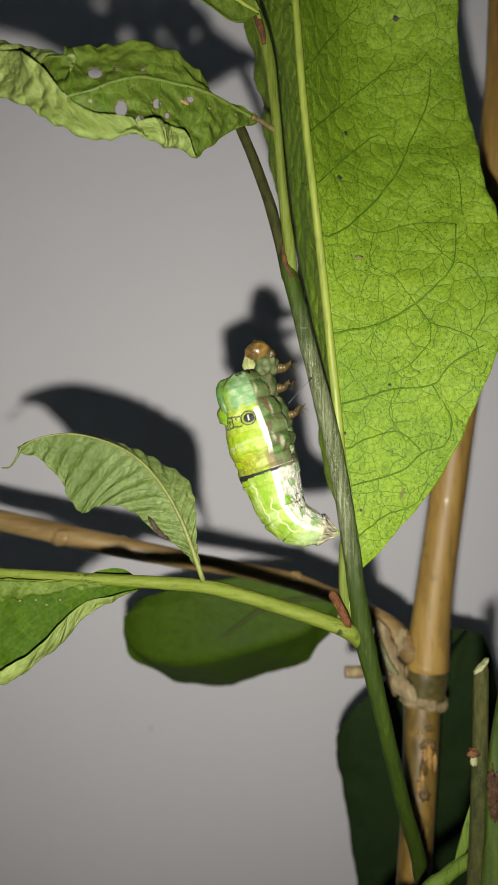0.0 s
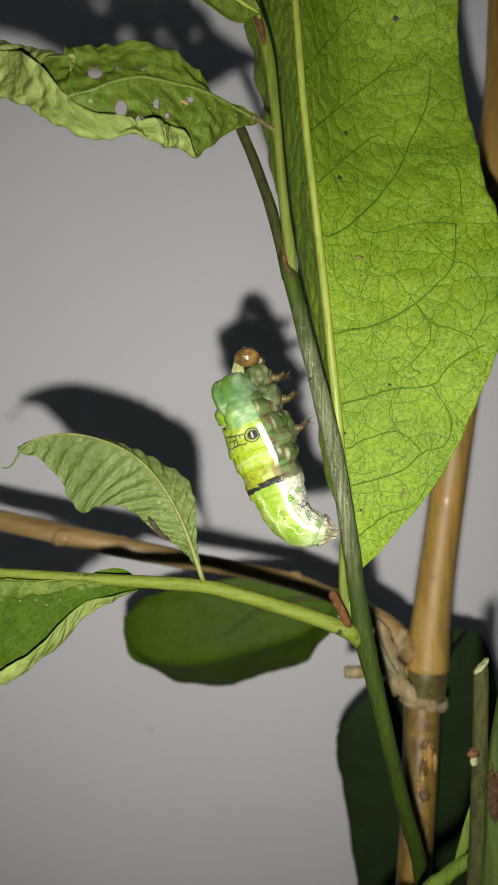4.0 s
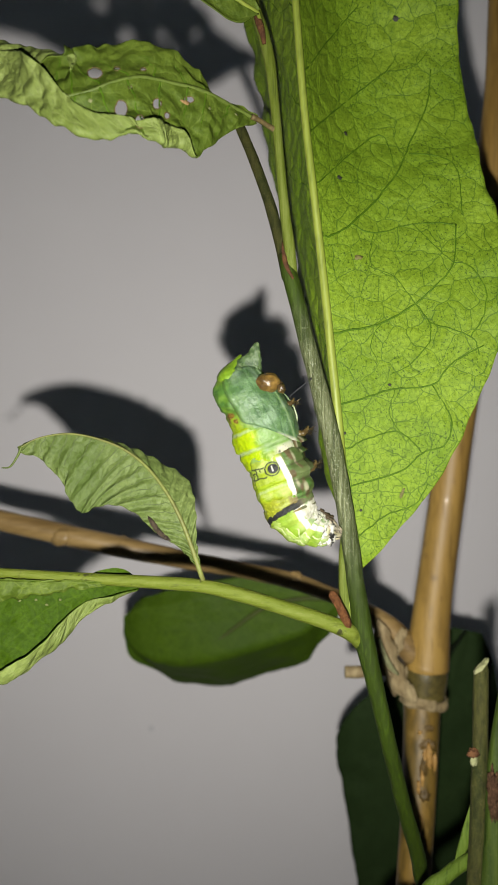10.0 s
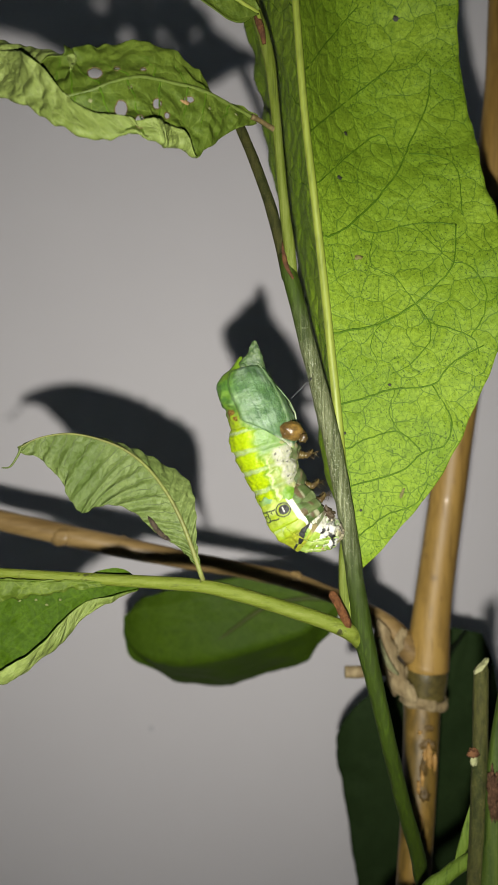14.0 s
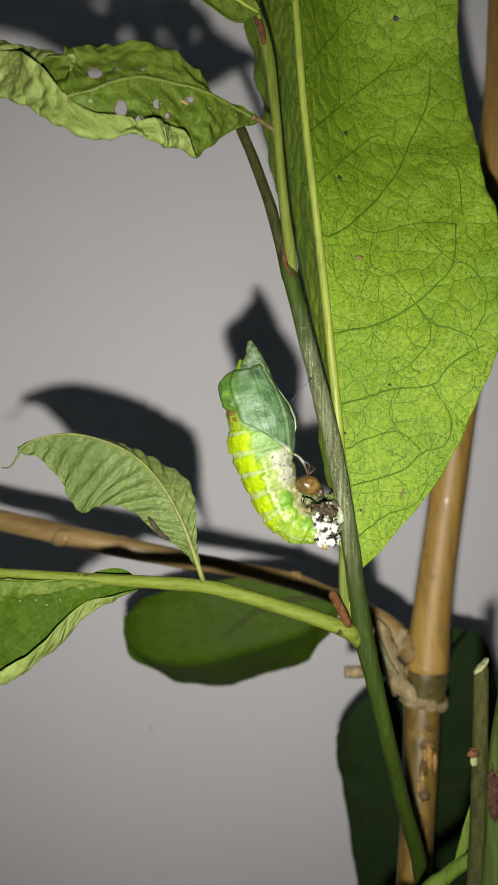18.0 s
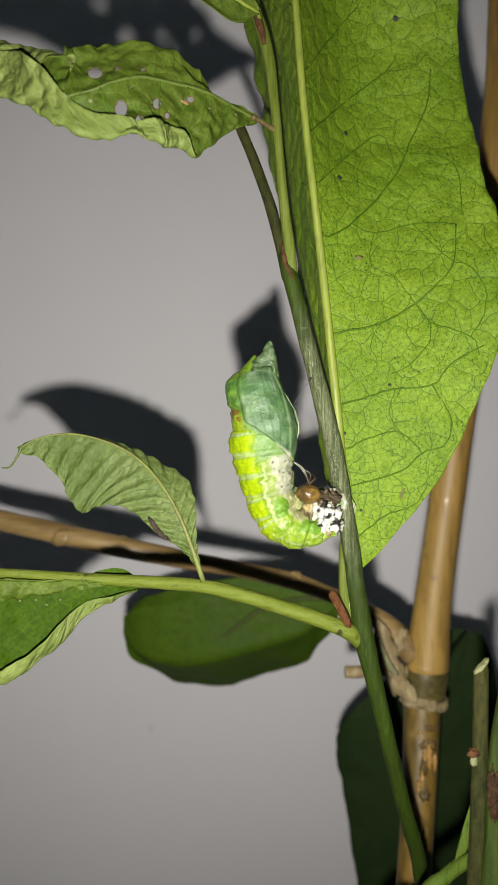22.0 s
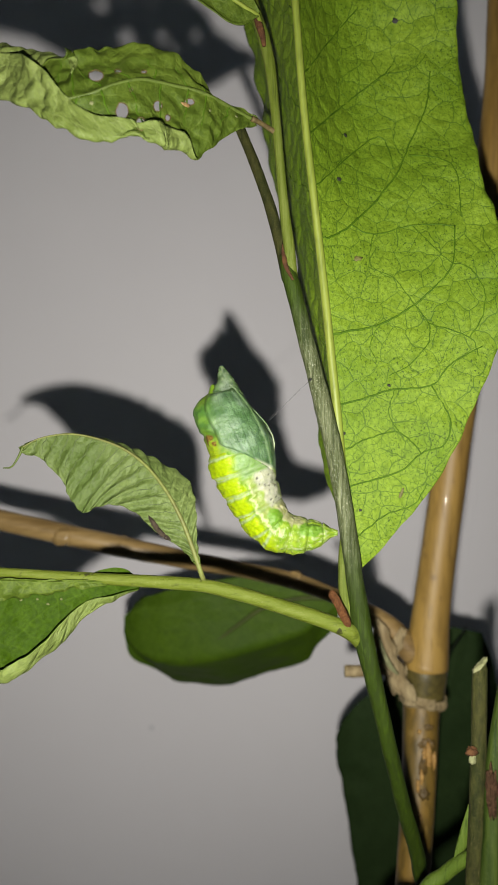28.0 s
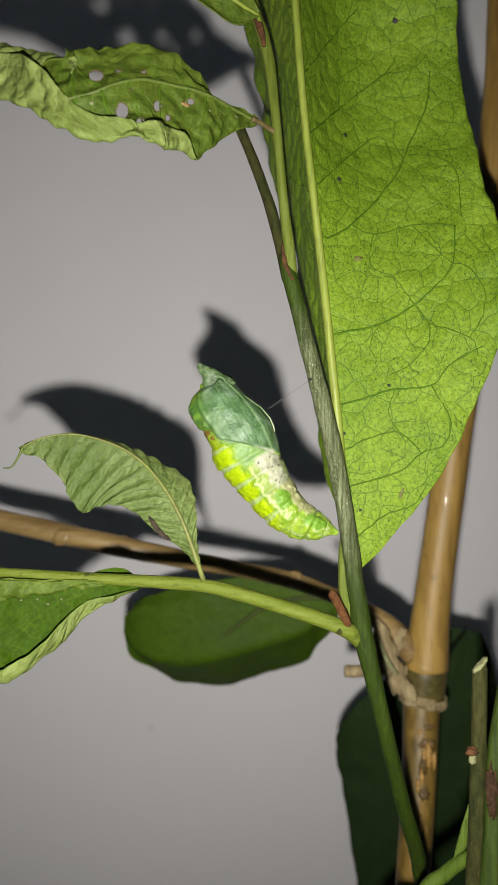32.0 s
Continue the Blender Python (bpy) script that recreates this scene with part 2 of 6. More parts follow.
CAPSULE = plain_mat("head_capsule_amber", (0.122, 0.074, 0.017), (0.045, 0.026, 0.008), 380, 1600, 0.30, 0.4, 0.0002, coat=0.2)
CLAW = plain_mat("leg_amber", (0.074, 0.056, 0.016), (0.034, 0.020, 0.008), 600, 2200, 0.35, 0.4)
SILK = plain_mat("silk", (0.09, 0.09, 0.09), (0.06, 0.06, 0.06), 900, 3000, 0.5)
DARK_DOT = plain_mat("dark_fleck", (0.02, 0.02, 0.015), (0.012, 0.012, 0.01), 900, 3000, 0.7)


# ---- makers ----
def thing(name, at, label, category, group="", kind=""):
    e = new(name)
    e.empty_display_size = 0.01
    e.location = at
    return tagged(e, label, category, group, kind)


def part(name, verts, faces, mats, parent, label="", uv=None, col=None, face_mats=None, smooth=True, local=False):
    """One mesh under a thing or a part. Places are the world's, unless local."""
    me = bpy.data.meshes.new(name)
    root = Vector((0, 0, 0))
    p = parent
    while p and not local:
        root += p.location
        p = p.parent
    me.from_pydata([tuple(Vector(v) - root) for v in verts], [], faces)
    for m in (mats if isinstance(mats, (list, tuple)) else [mats]):
        me.materials.append(m)
    if smooth:
        me.polygons.foreach_set("use_smooth", [True] * len(me.polygons))
    if face_mats is not None:
        me.polygons.foreach_set("material_index", face_mats)
    if uv is not None:
        layer = me.uv_layers.new(name="UVMap")
        idx = np.empty(len(me.loops), dtype=np.int32)
        me.loops.foreach_get("vertex_index", idx)
        layer.data.foreach_set("uv", np.asarray(uv, dtype=np.float32)[idx].ravel())
    if col is not None:
        c = me.color_attributes.new("Col", "FLOAT_COLOR", "POINT")
        a = np.ones((len(verts), 4), dtype=np.float32)
        a[:, :3] = np.asarray(col)
        c.data.foreach_set("color", a.ravel())
    me.update()
    ob = new(name, me)
    ob.parent = parent
    if label:
        ob["label"] = label
    return ob


def smoothstep(a, b, x):
    t = min(1.0, max(0.0, (x - a) / (b - a))) if a != b else float(x > a)
    return t * t * (3 - 2 * t)


def glide(rows, n):
    """n samples of a smooth curve through rows of numbers, even in index."""
    r = np.asarray(rows, dtype=float)
    out = []
    for x in np.linspace(0, len(r) - 1, n):
        i = min(int(x), len(r) - 2)
        f = x - i
        p1, p2 = r[i], r[i + 1]
        p0 = r[i - 1] if i else 2 * p1 - p2
        p3 = r[i + 2] if i + 2 < len(r) else 2 * p2 - p1
        out.append(0.5 * (2 * p1 + (p2 - p0) * f + (2 * p0 - 5 * p1 + 4 * p2 - p3) * f * f + (3 * p1 - p0 - 3 * p2 + p3) * f ** 3))
    return np.array(out).tolist()


def tube(points, radii, segs=14, rough=0.0, seed=0.0, flat=1.0, ends=True):
    """A tapered round rod along points; rough: uneven girth."""
    pts = [Vector(p) for p in points]
    verts, faces = [], []
    n = len(pts)
    up = Vector((0, -1, 0))
    for i, p in enumerate(pts):
        t = (pts[min(i + 1, n - 1)] - pts[max(i - 1, 0)]).normalized()
        if abs(t.dot(up)) > 0.95:
            up = Vector((0.3, -0.2, 1)).normalized()
        a = (up - t * up.dot(t)).normalized()
        b = t.cross(a)
        for k in range(segs):
            g = 2 * math.pi * k / segs
            r = radii[i]
            if rough:
                r *= 1 + rough * noise.noise((p * 260) + Vector((math.cos(g) * 1.3 + seed, math.sin(g) * 1.3, seed)))
            verts.append(p + a * (math.cos(g) * r * flat) + b * (math.sin(g) * r))
    for i in range(n - 1):
        for k in range(segs):
            k2 = (k + 1) % segs
            faces.append((i * segs + k, i * segs + k2, (i + 1) * segs + k2, (i + 1) * segs + k))
    if ends:
        faces.append(tuple(range(segs))[::-1])
        faces.append(tuple((n - 1) * segs + k for k in range(segs)))
    return verts, faces


def rod(rows, n=40, segs=14, rough=0.06, seed=0.0, flat=1.0):
    """A tube from plan rows (u, v, back, radius), the radius in tenths of a millimetre."""
    g = glide(rows, n)
    return tube([spot(*r[:3]) for r in g], [r[3] * 1e-4 * (1 + r[2] / 1000 / D0) for r in g], segs, rough, seed, flat)


def joined(*pieces):
    verts, faces = [], []
    for v, f in pieces:
        o = len(verts)
        verts += list(v)
        faces += [tuple(i + o for i in q) for q in f]
    return verts, faces


def lump(at, rx, ry, rz, n=12, rough=0.0, seed=0.0, turn=None):
    """An uneven ellipsoid."""
    verts, faces = [], []
    at = Vector(at)
    for i in range(n + 1):
        a = math.pi * i / n
        for k in range(2 * n):
            b = math.pi * k / n
            d = Vector((math.sin(a) * math.cos(b), math.sin(a) * math.sin(b), math.cos(a)))
            s = 1 + (rough * noise.noise(d * 2.2 + Vector((seed, seed * 1.7, 0))) if rough else 0)
            q = Vector((d.x * rx, d.y * ry, d.z * rz)) * s
            verts.append(at + (turn @ q if turn else q))
    m = 2 * n
    for i in range(n):
        for k in range(m):
            faces.append((i * m + k, i * m + (k + 1) % m, (i + 1) * m + (k + 1) % m, (i + 1) * m + k))
    return verts, faces


class Blade:
    """A leaf's lamina along a midrib. Rows: u, v, back, right width, left width, right fold, left fold
    (degrees, plus turns away), right roll, left roll (degrees that the margin rolls on, from share `at`)."""

    def __init__(self, rows, nv=100, nw=30, at=(0.7, 0.7), wave=0.0, waves=5.0, rumple=0.0, seed=0.0, span=1.0, teeth=0.0, pleat=0.0, pleats=12.0, lean=0.2, crisp=0.0):
        g = glide(rows, nv)
        mid = [spot(*r[:3]) for r in g]
        self.mid, self.nv, self.nw = mid, nv, nw
        self.grid, self.uv = [], []
        run = 0.0
        back_y = Vector((0, 1, 0))
        for i, r in enumerate(g):
            t = (mid[min(i + 1, nv - 1)] - mid[max(i - 1, 0)]).normalized()
            side = back_y.cross(t).normalized()
            back = t.cross(side).normalized()
            if i:
                run += (mid[i] - mid[i - 1]).length
            v = i / (nv - 1)
            line, uvs = [], []
            for sgn, wd, fold, roll, share in ((-1, r[4], r[6], r[8], r[10] if len(r) > 9 else at[1]), (1, r[3], r[5], r[7], r[9] if len(r) > 9 else at[0])):
                p = mid[i].copy()
                half, huv = [], []
                wd = max(wd, 0.3) * 1e-4 * (1 + r[2] / 1000 / D0) * (1 + teeth * noise.noise(Vector((v * 40, sgn * 3.0, seed))))
                step = wd / nw
                for j in range(1, nw + 1):
                    w = j / nw
                    a = fold + roll * smoothstep(share, min(1.0, share + span), w) + wave * w * math.sin(v * waves * 6.283 + seed + sgn)
                    p = p + step * (math.cos(radians(a)) * side * sgn + math.sin(radians(a)) * back)
                    q = p.copy()
                    out = math.cos(radians(a)) * back - math.sin(radians(a)) * side * sgn
                    if rumple:
                        q += out * (rumple * 1e-4 * (w * noise.noise(p * 160 + Vector((seed, 0, 0))) * 2 + 0.35 * noise.noise(p * 520 + Vector((0, seed, 0)))))
                    if crisp:
                        q += out * (crisp * 1e-4 * (1 - 3 * abs(noise.noise(p * 330 + Vector((seed, 3, 0))))) * min(1, w * 3))
                    if pleat:
                        x = (v - lean * w) * pleats + 0.12 * noise.noise(Vector((v * 9, w * 3, seed + sgn)))
                        q -= out * (pleat * 1e-4 * min(1, w * 4) * (0.35 + w * (1 - 0.6 * w)) * (1 - 2 * abs(math.sin(math.pi * x))))
                    half.append(q)
                    huv.append((run, sgn * w * wd))
                if sgn < 0:
                    line, uvs = half[::-1] + [mid[i]], huv[::-1] + [(run, 0.0)]
                else:
                    line, uvs = line + half, uvs + huv
            self.grid.append(line)
            self.uv.append(uvs)

    def surface(self, v, w, lift=0.0):
        """The point at share v along and w across (-1 to 1), lifted off the front."""
        i = min(max(v * (self.nv - 1), 0), self.nv - 1.001)
        j = min(max((w + 1) * self.nw, 0), 2 * self.nw - 0.001)
        a, b, fi, fj = int(i), int(j), i - int(i), j - int(j)
        g = self.grid
        p = g[a][b].lerp(g[a][b + 1], fj).lerp(g[a + 1][b].lerp(g[a + 1][b + 1], fj), fi)
        n = (g[a + 1][b] - g[a][b]).cross(g[a][b + 1] - g[a][b])
        n = n.normalized() if n.length > 0 else Vector((0, -1, 0))
        return p - n * lift if n.y > 0 else p + n * lift

    def near(self, u, v):
        """The surface point that lies nearest to a place on the plan, and its normal towards the torch."""
        if not hasattr(self, "flat_plan"):
            self.flat_plan = np.array([[plan(p) for p in row] for row in self.grid])
        d = self.flat_plan[1:-1, 1:-1] - (u, v)
        i, j = np.unravel_index(np.argmin((d * d).sum(axis=2)), d.shape[:2])
        i, j = int(i) + 1, int(j) + 1
        n = (self.grid[i + 1][j] - self.grid[i][j]).cross(self.grid[i][j + 1] - self.grid[i][j]).normalized()
        return self.grid[i][j], (-n if n.y > 0 else n)

    def mark(self, parent, name, u, v, a, b, mat, label="", lean=0.0):
        """A small flat blemish that lies on the blade."""
        p, n = self.near(u, v)
        turn = n.to_track_quat("Z", "Y").to_matrix() @ Matrix.Rotation(radians(lean), 3, "Z")
        return part(name, *lump(p, a * 1e-4, b * 1e-4, 1.1e-4, 8, 0.7, u * 0.1, turn), mat, parent, label)

    def build(self, parent, front, rear, label="", thick=2.2, holes=()):
        """holes: (u, v, radius along, radius across) on the plan, through the flat part of the blade."""
        nv, m = self.nv, 2 * self.nw + 1
        front_v = [p for row in self.grid for p in row]
        uv = [q for row in self.uv for q in row]
        nrm = [Vector((0, 0, 0)) for _ in front_v]
        quads, bitten = [], {}
        for i in range(nv - 1):
            for j in range(m - 1):
                q = (i * m + j, (i + 1) * m + j, (i + 1) * m + j + 1, i * m + j + 1)
                n = (front_v[q[1]] - front_v[q[0]]).cross(front_v[q[3]] - front_v[q[0]])
                for k in q:
                    nrm[k] += n
                if holes and 0.18 * m < j < 0.82 * m:
                    c = (front_v[q[0]] + front_v[q[2]]) / 2
                    u, w = plan(c)
                    hit = [h for h, (a, b, ra, rb) in enumerate(holes) if ((u - a) / ra) ** 2 + ((w - b) / rb) ** 2 < 1]
                    if hit:
                        for k in q:
                            bitten[k] = hit[0]
                        continue
                quads.append(q)
        rims = {}
        for k in {k for q in quads for k in q} & set(bitten):
            a, b, ra, rb = holes[bitten[k]]
            u, w = plan(front_v[k])
            x, y = (u - a) / ra, (w - b) / rb
            r = math.hypot(x, y) or 1.0
            g = math.atan2(y, x)
            grow = 1 + 0.16 * noise.noise(Vector((math.cos(g) * 1.5, math.sin(g) * 1.5, a)))
            at = spot(a + x / r * ra * grow, b + y / r * rb * grow, front_v[k].y * 1000)
            front_v[k] = at
            rims.setdefault(bitten[k], []).append((g, at))
        self.rims = [[p for _, p in sorted(r, key=lambda z: z[0])] for r in rims.values()]
        # the front faces the way in which the midrib's blade looks at the torch
        flip = sum(n.y for n in nrm) > 0
        rear_v = []
        for p, n in zip(front_v, nrm):
            n = n.normalized() if n.length > 0 else Vector((0, -1, 0))
            rear_v.append(p + n * (thick * 1e-4) * (1 if flip else -1))
        o = len(front_v)
        faces = [q[::-1] if flip else q for q in quads]
        mats = [0] * len(faces)
        faces += [tuple(k + o for k in (q if flip else q[::-1])) for q in quads]
        mats += [1] * len(quads)
        edges = {}
        for q in quads:
            for a, b in zip(q, q[1:] + q[:1]):
                edges[(a, b)] = 1
        for a, b in list(edges):
            if (b, a) not in edges:
                faces.append((a, b, b + o, a + o))
                mats.append(0)
        return part("blade", front_v + rear_v, faces, [front, rear], parent, label, uv + uv, None, mats)

    def midrib(self, parent, mat, r0, r1, v0=0.0, v1=0.97, lift=0.0, extra=()):
        n = 60
        pts = list(extra) + [self.surface(v0 + (v1 - v0) * i / (n - 1), 0) - Vector((0, lift, 0)) for i in range(n)]
        k = len(pts)
        v, f = tube(pts, [(r0 + (r1 - r0) * i / (k - 1)) * 1e-4 for i in range(k)], 12)
        return part("midrib", v, f, mat, parent)

    def vein(self, parent, mat, way, r0, r1, sunk=0.6):
        """One vein along places of the plan, sunk into the blade."""
        rows = glide([(*self.near(*q)[0], *self.near(*q)[1]) for q in way], 8 * len(way))
        pts, rad = [], []
        for i, r in enumerate(rows):
            p, k = Vector(r[:3]), i / (len(rows) - 1)
            n = Vector(r[3:]).normalized()
            wob = Vector((noise.noise(p * 900), 0, noise.noise(p * 900 + Vector((9, 0, 0))))) * 2.2e-4
            q, n2 = self.near(*plan(p + wob))
            p = p + wob
            p = p - n2 * (p - q).dot(n2)
            rad.append((r0 + (r1 - r0) * k) * 0.85e-4)
            pts.append(p + n2 * (0.5e-4 - rad[-1] * sunk))
        return part("side_vein", *tube(pts, rad, 6), mat, parent)

    def veins(self, parent, mat, stations, reach, r0, lift=0.2, sides=(-1, 1), bow=0.5):
        """Side veins that leave the midrib and bow towards the tip."""
        for sgn in sides:
            for i, v in enumerate(stations):
                n = 18
                lean = reach * (1 + 0.25 * noise.noise(Vector((i * 3.1, sgn * 5.0, r0))))
                pts, rad = [], []
                for k in range(n):
                    w = 0.93 * k / (n - 1)
                    vv = v + lean * ((1 - bow) * w + bow * w * w) + 0.012 * noise.noise(Vector((w * 5, i * 2.3, sgn))) + 0.004 * noise.noise(Vector((w * 17, i * 3.3, sgn)))
                    if vv > 0.99:
                        break
                    pts.append(self.surface(vv, sgn * w, lift * 1e-4))
                    rad.append(r0 * (1 - 0.75 * w) * 1e-4)
                if len(pts) > 3:
                    part("side_vein", *tube(pts, rad, 6), mat, parent)


# ---- the wall behind, and an unseen box added to bounce fill light ----
def slab(name, x0, x1, y0, y1, z0, z1, mat):
    v = [(x, y, z) for x in (x0, x1) for y in (y0, y1) for z in (z0, z1)]
    f = [(0, 1, 3, 2), (4, 6, 7, 5), (0, 4, 5, 1), (2, 3, 7, 6), (0, 2, 6, 4), (1, 5, 7, 3)]
    ob = part(name, v, f, mat, None, smooth=False)
    return ob


tagged(slab("wall_back", -0.5, 0.5, WALL, WALL + 0.1, 0, 0.85, WALL_PAINT), "pale grey painted wall behind the plant", "wall", kind="structure")
# unseen enclosure, its size and colour chosen for the fill in the shadows
tagged(slab("bounce_wall_front", -0.5, 0.5, -0.7, -0.6, 0, 0.85, BOUNCE_PAINT), "unseen pale blue wall added to bounce fill light", "wall", kind="structure")
tagged(slab("bounce_wall_west", -0.6, -0.5, -0.7, WALL + 0.1, 0, 0.85, BOUNCE_PAINT), "unseen pale blue wall added to bounce fill light", "wall", kind="structure")
tagged(slab("bounce_wall_east", 0.5, 0.6, -0.7, WALL + 0.1, 0, 0.85, BOUNCE_PAINT), "unseen pale blue wall added to bounce fill light", "wall", kind="structure")
tagged(slab("floor", -0.6, 0.6, -0.7, WALL + 0.1, -0.1, 0, FLOOR_MAT), "unseen floor under the plant, pale grey to bounce fill light", "floor", kind="structure")
tagged(slab("ceiling", -0.6, 0.6, -0.7, WALL + 0.1, 0.85, 0.95, BOUNCE_PAINT), "unseen pale blue ceiling added to bounce fill light", "ceiling", kind="structure")
part("wall_speck", *lump((spot(268, 1290, WALL * 1000)), 0.0012, 0.00004, 0.0013, 14, 0.1, 3), SMUDGE, bpy.data.objects["wall_back"], "faint grey smudge on the paint")


def floor_row(u, back, r):
    k = (D0 + back / 1000) / D0
    return (u, 784 + Z0 * 1e4 / k, back, r)


# ---- bamboo canes ----
cane = thing("bamboo_cane", spot(650, floor_row(0, 44, 0)[1], 44), "upright tan bamboo cane with a ringed node", "cane")
part("lower_internode", *rod([floor_row(650, 44, 29), (684, 2100, 45, 29), (710, 1800, 47, 29), (731, 1568, 50, 29.5), (741, 1420, 54, 30.5), (746, 1290, 58.5, 31.5), (749, 1240, 60, 33)], 60, 24, 0.03), CANE_LOW, cane, "brown bamboo with pale scrapes")
part("upper_internode", *rod([(756, 1188, 60, 36), (756, 1181, 60, 38.5), (758, 1166, 60, 37.5), (763, 1100, 60, 34), (774, 1010, 60, 31.5), (793, 871, 60, 31), (806, 770, 60, 31), (842, 520, 60, 31), (886, 200, 60, 31), (897, 0, 60, 31), (910, -300, 60, 30)], 90, 24, 0.015, 2), CANE, cane, "glossy golden-brown bamboo")
part("node_collar", *rod([(756, 1180, 60, 36), (755, 1187, 60, 37.5), (754, 1200, 60, 38), (752, 1216, 60, 37), (751, 1234, 60, 36)], 22, 24, 0.04, 3), CANE_NODE, cane)
part("node_ring", *rod([(751, 1228, 60, 35), (750, 1235, 60, 38.5), (750, 1244, 60, 39), (749, 1253, 60, 32)], 20, 40, 0.3, 4), SHEATH, cane, "pale fibrous ring")
fibres = []
for q in range(46):
    a = q * 2.4
    p = spot(750, 1236 + 9 * ((q * 0.618) % 1), 60) + Vector((math.cos(a), math.sin(a), 0)) * 39e-4 * 1.44
    fibres.append(tube([p, p + Vector((math.cos(a + 1.2) * 9, math.sin(a + 1.2) * 9, 4 * math.sin(q * 1.7))) * 1e-4, p + Vector((math.cos(a + 1.5) * 16 + 2 * math.sin(q), math.sin(a + 1.5) * 16, 9 * math.sin(q * 2.3))) * 1e-4], [1.1e-4, 0.9e-4, 0.3e-4], 5))
tagged(part("fibres", *joined(*fibres), SHEATH, cane, "loose dry fibres"), kind="stuff")
for u, v, a, b in ((760, 1342, 7, 24), (752, 1352, 5, 22), (770, 1350, 4, 16), (748, 1380, 4, 14), (741, 1395, 3.5, 13), (768, 1208, 7, 4), (744, 1298, 3.5, 4), (746, 1462, 2.5, 16)):
    part("scrape", *lump(spot(u, v, 60 - 4.15 - 0.033 * max(0, v - 1240)), a * 1.35e-4, 0.0006, b * 1.35e-4, 8, 0.5, u), SCRAPE, cane)

for u, v, a, b in ((757, 1320, 14, 9), (750, 1366, 7, 22), (752, 1410, 9, 10), (759, 1290, 9, 6)):
    part("dark_stain", *lump(spot(u, v, 60 - 4.02 - 0.033 * max(0, v - 1240)), a * 1.35e-4, 0.0005, b * 1.35e-4, 14, 0.6, u), CANE_STAIN, cane, "brown stain")

shoot = thing("cane_side_shoot", spot(-200, 880, 60), "brown bamboo side shoot leaning on the upright cane", "cane")
part("shoot_stalk", *rod([(-260, 868, 62, 17), (-100, 900, 62, 18), (60, 935, 61, 19), (200, 966, 60, 19), (330, 992, 60, 16), (430, 1010, 60, 14), (520, 1030, 60, 15), (600, 1060, 60, 14), (680, 1105, 60, 20), (735, 1160, 60, 24)], 80, 18, 0.05), CANE_SIDE, shoot)
for u, v, r in ((112, 950, 22), (214, 968, 22), (520, 1026, 18)):
    part("shoot_node", *lump(spot(u, v, 60), r * 1.5e-4, r * 1.3e-4, r * 1.15e-4, 14, 0.25, u), CANE_SIDE, shoot)
sheath_blade = Blade([(668, 1098, 52, 4, 4, 0, 0, 0, 0), (684, 1130, 51, 26, 12, 20, 30, -60, 20), (700, 1170, 50, 30, 16, 10, 40, -80, 40), (716, 1205, 51, 26, 14, 0, 40, -60, 40), (738, 1244, 52, 6, 5, 0, 0, 0, 0)], 50, 14, (0.4, 0.4), 30.0, 4.0, 6.0, 2.0, teeth=0.1)
sheath_blade.build(shoot, SHEATH, SHEATH, "torn papery sheath", 3.0).name = "sheath"
sheath_blade = Blade([(716, 1114, 55, 4, 4, 0, 0, 0, 0), (706, 1140, 54, 10, 14, 10, 20, 30, 40), (697, 1176, 53, 12, 16, 10, 30, 40, 60), (692, 1210, 53, 8, 12, 0, 20, 30, 40), (700, 1234, 53, 2, 2, 0, 0, 0, 0)], 50, 14, (0.4, 0.4), 30.0, 4.0, 6.0, 5.0, teeth=0.1)
sheath_blade.build(shoot, SHEATH, SHEATH, "torn papery sheath", 3.0).name = "sheath"
part("sheath_shard", *rod([(672, 1130, 48, 2), (680, 1160, 47, 5), (692, 1182, 47, 5), (706, 1196, 48, 2)], 14, 8, 0.2, 3, 0.4), CUT_WOOD, shoot, "pale dry shard")
part("snag", *rod([(611, 1190, 58, 11), (640, 1190, 58, 11), (670, 1186, 58, 11), (720, 1190, 58, 12)], 14, 12, 0.05), SHEATH, shoot, "short cut twig end")

# ---- the plant ----
plant = thing("main_stem", spot(980, floor_row(0, 34, 0)[1], 34), "green woody plant stem with grey streaked bark", "plant")
STEM_ROWS = [floor_row(980, 34, 24), (900, 2000, 28, 19), (800, 1710, 21, 15), (750, 1567, 16, 13.5), (741, 1520, 14, 13.5), (713, 1420, 9, 13.5), (689, 1320, 5, 14), (666, 1220, 2.5, 15), (645, 1130, 1.6, 17.5), (631, 1040, 1, 15.5),
             (619, 955, 1, 15), (607, 880, 1, 15), (591, 795, 1, 15.5), (572, 715, 1, 15.5), (556, 655, 1, 14.5), (542, 600, 1, 14), (530, 550, 1, 14), (518, 505, 1, 14.5), (509, 475, 1.2, 13), (504, 450, 1.5, 9)]
v, f = rod(STEM_ROWS, 200, 24, 0.07, 2)
age = [plan(p)[1] + 40 * noise.noise(p * 400) for p in v]
age = [smoothstep(1080, 880, a) * smoothstep(520, 660, a) for a in age]
part("stalk", v, f, STEM_GREY, plant, "green bark, grey and streaked along its middle", col=[(a, a, a) for a in age])
part("fork_shoot", *rod([(528, 540, 3.0, 7), (520, 500, 1.8, 9), (513, 440, 0, 10), (505, 380, 0, 9.5), (498, 310, 0, 8.5), (489, 210, 0, 8.5), (479, 120, 0, 10), (466, 60, 0.5, 11), (448, 0, 1, 10), (430, -120, 1, 9)], 70, 16, 0.07, 4), SHOOT_PALE, plant, "pale green young shoot")
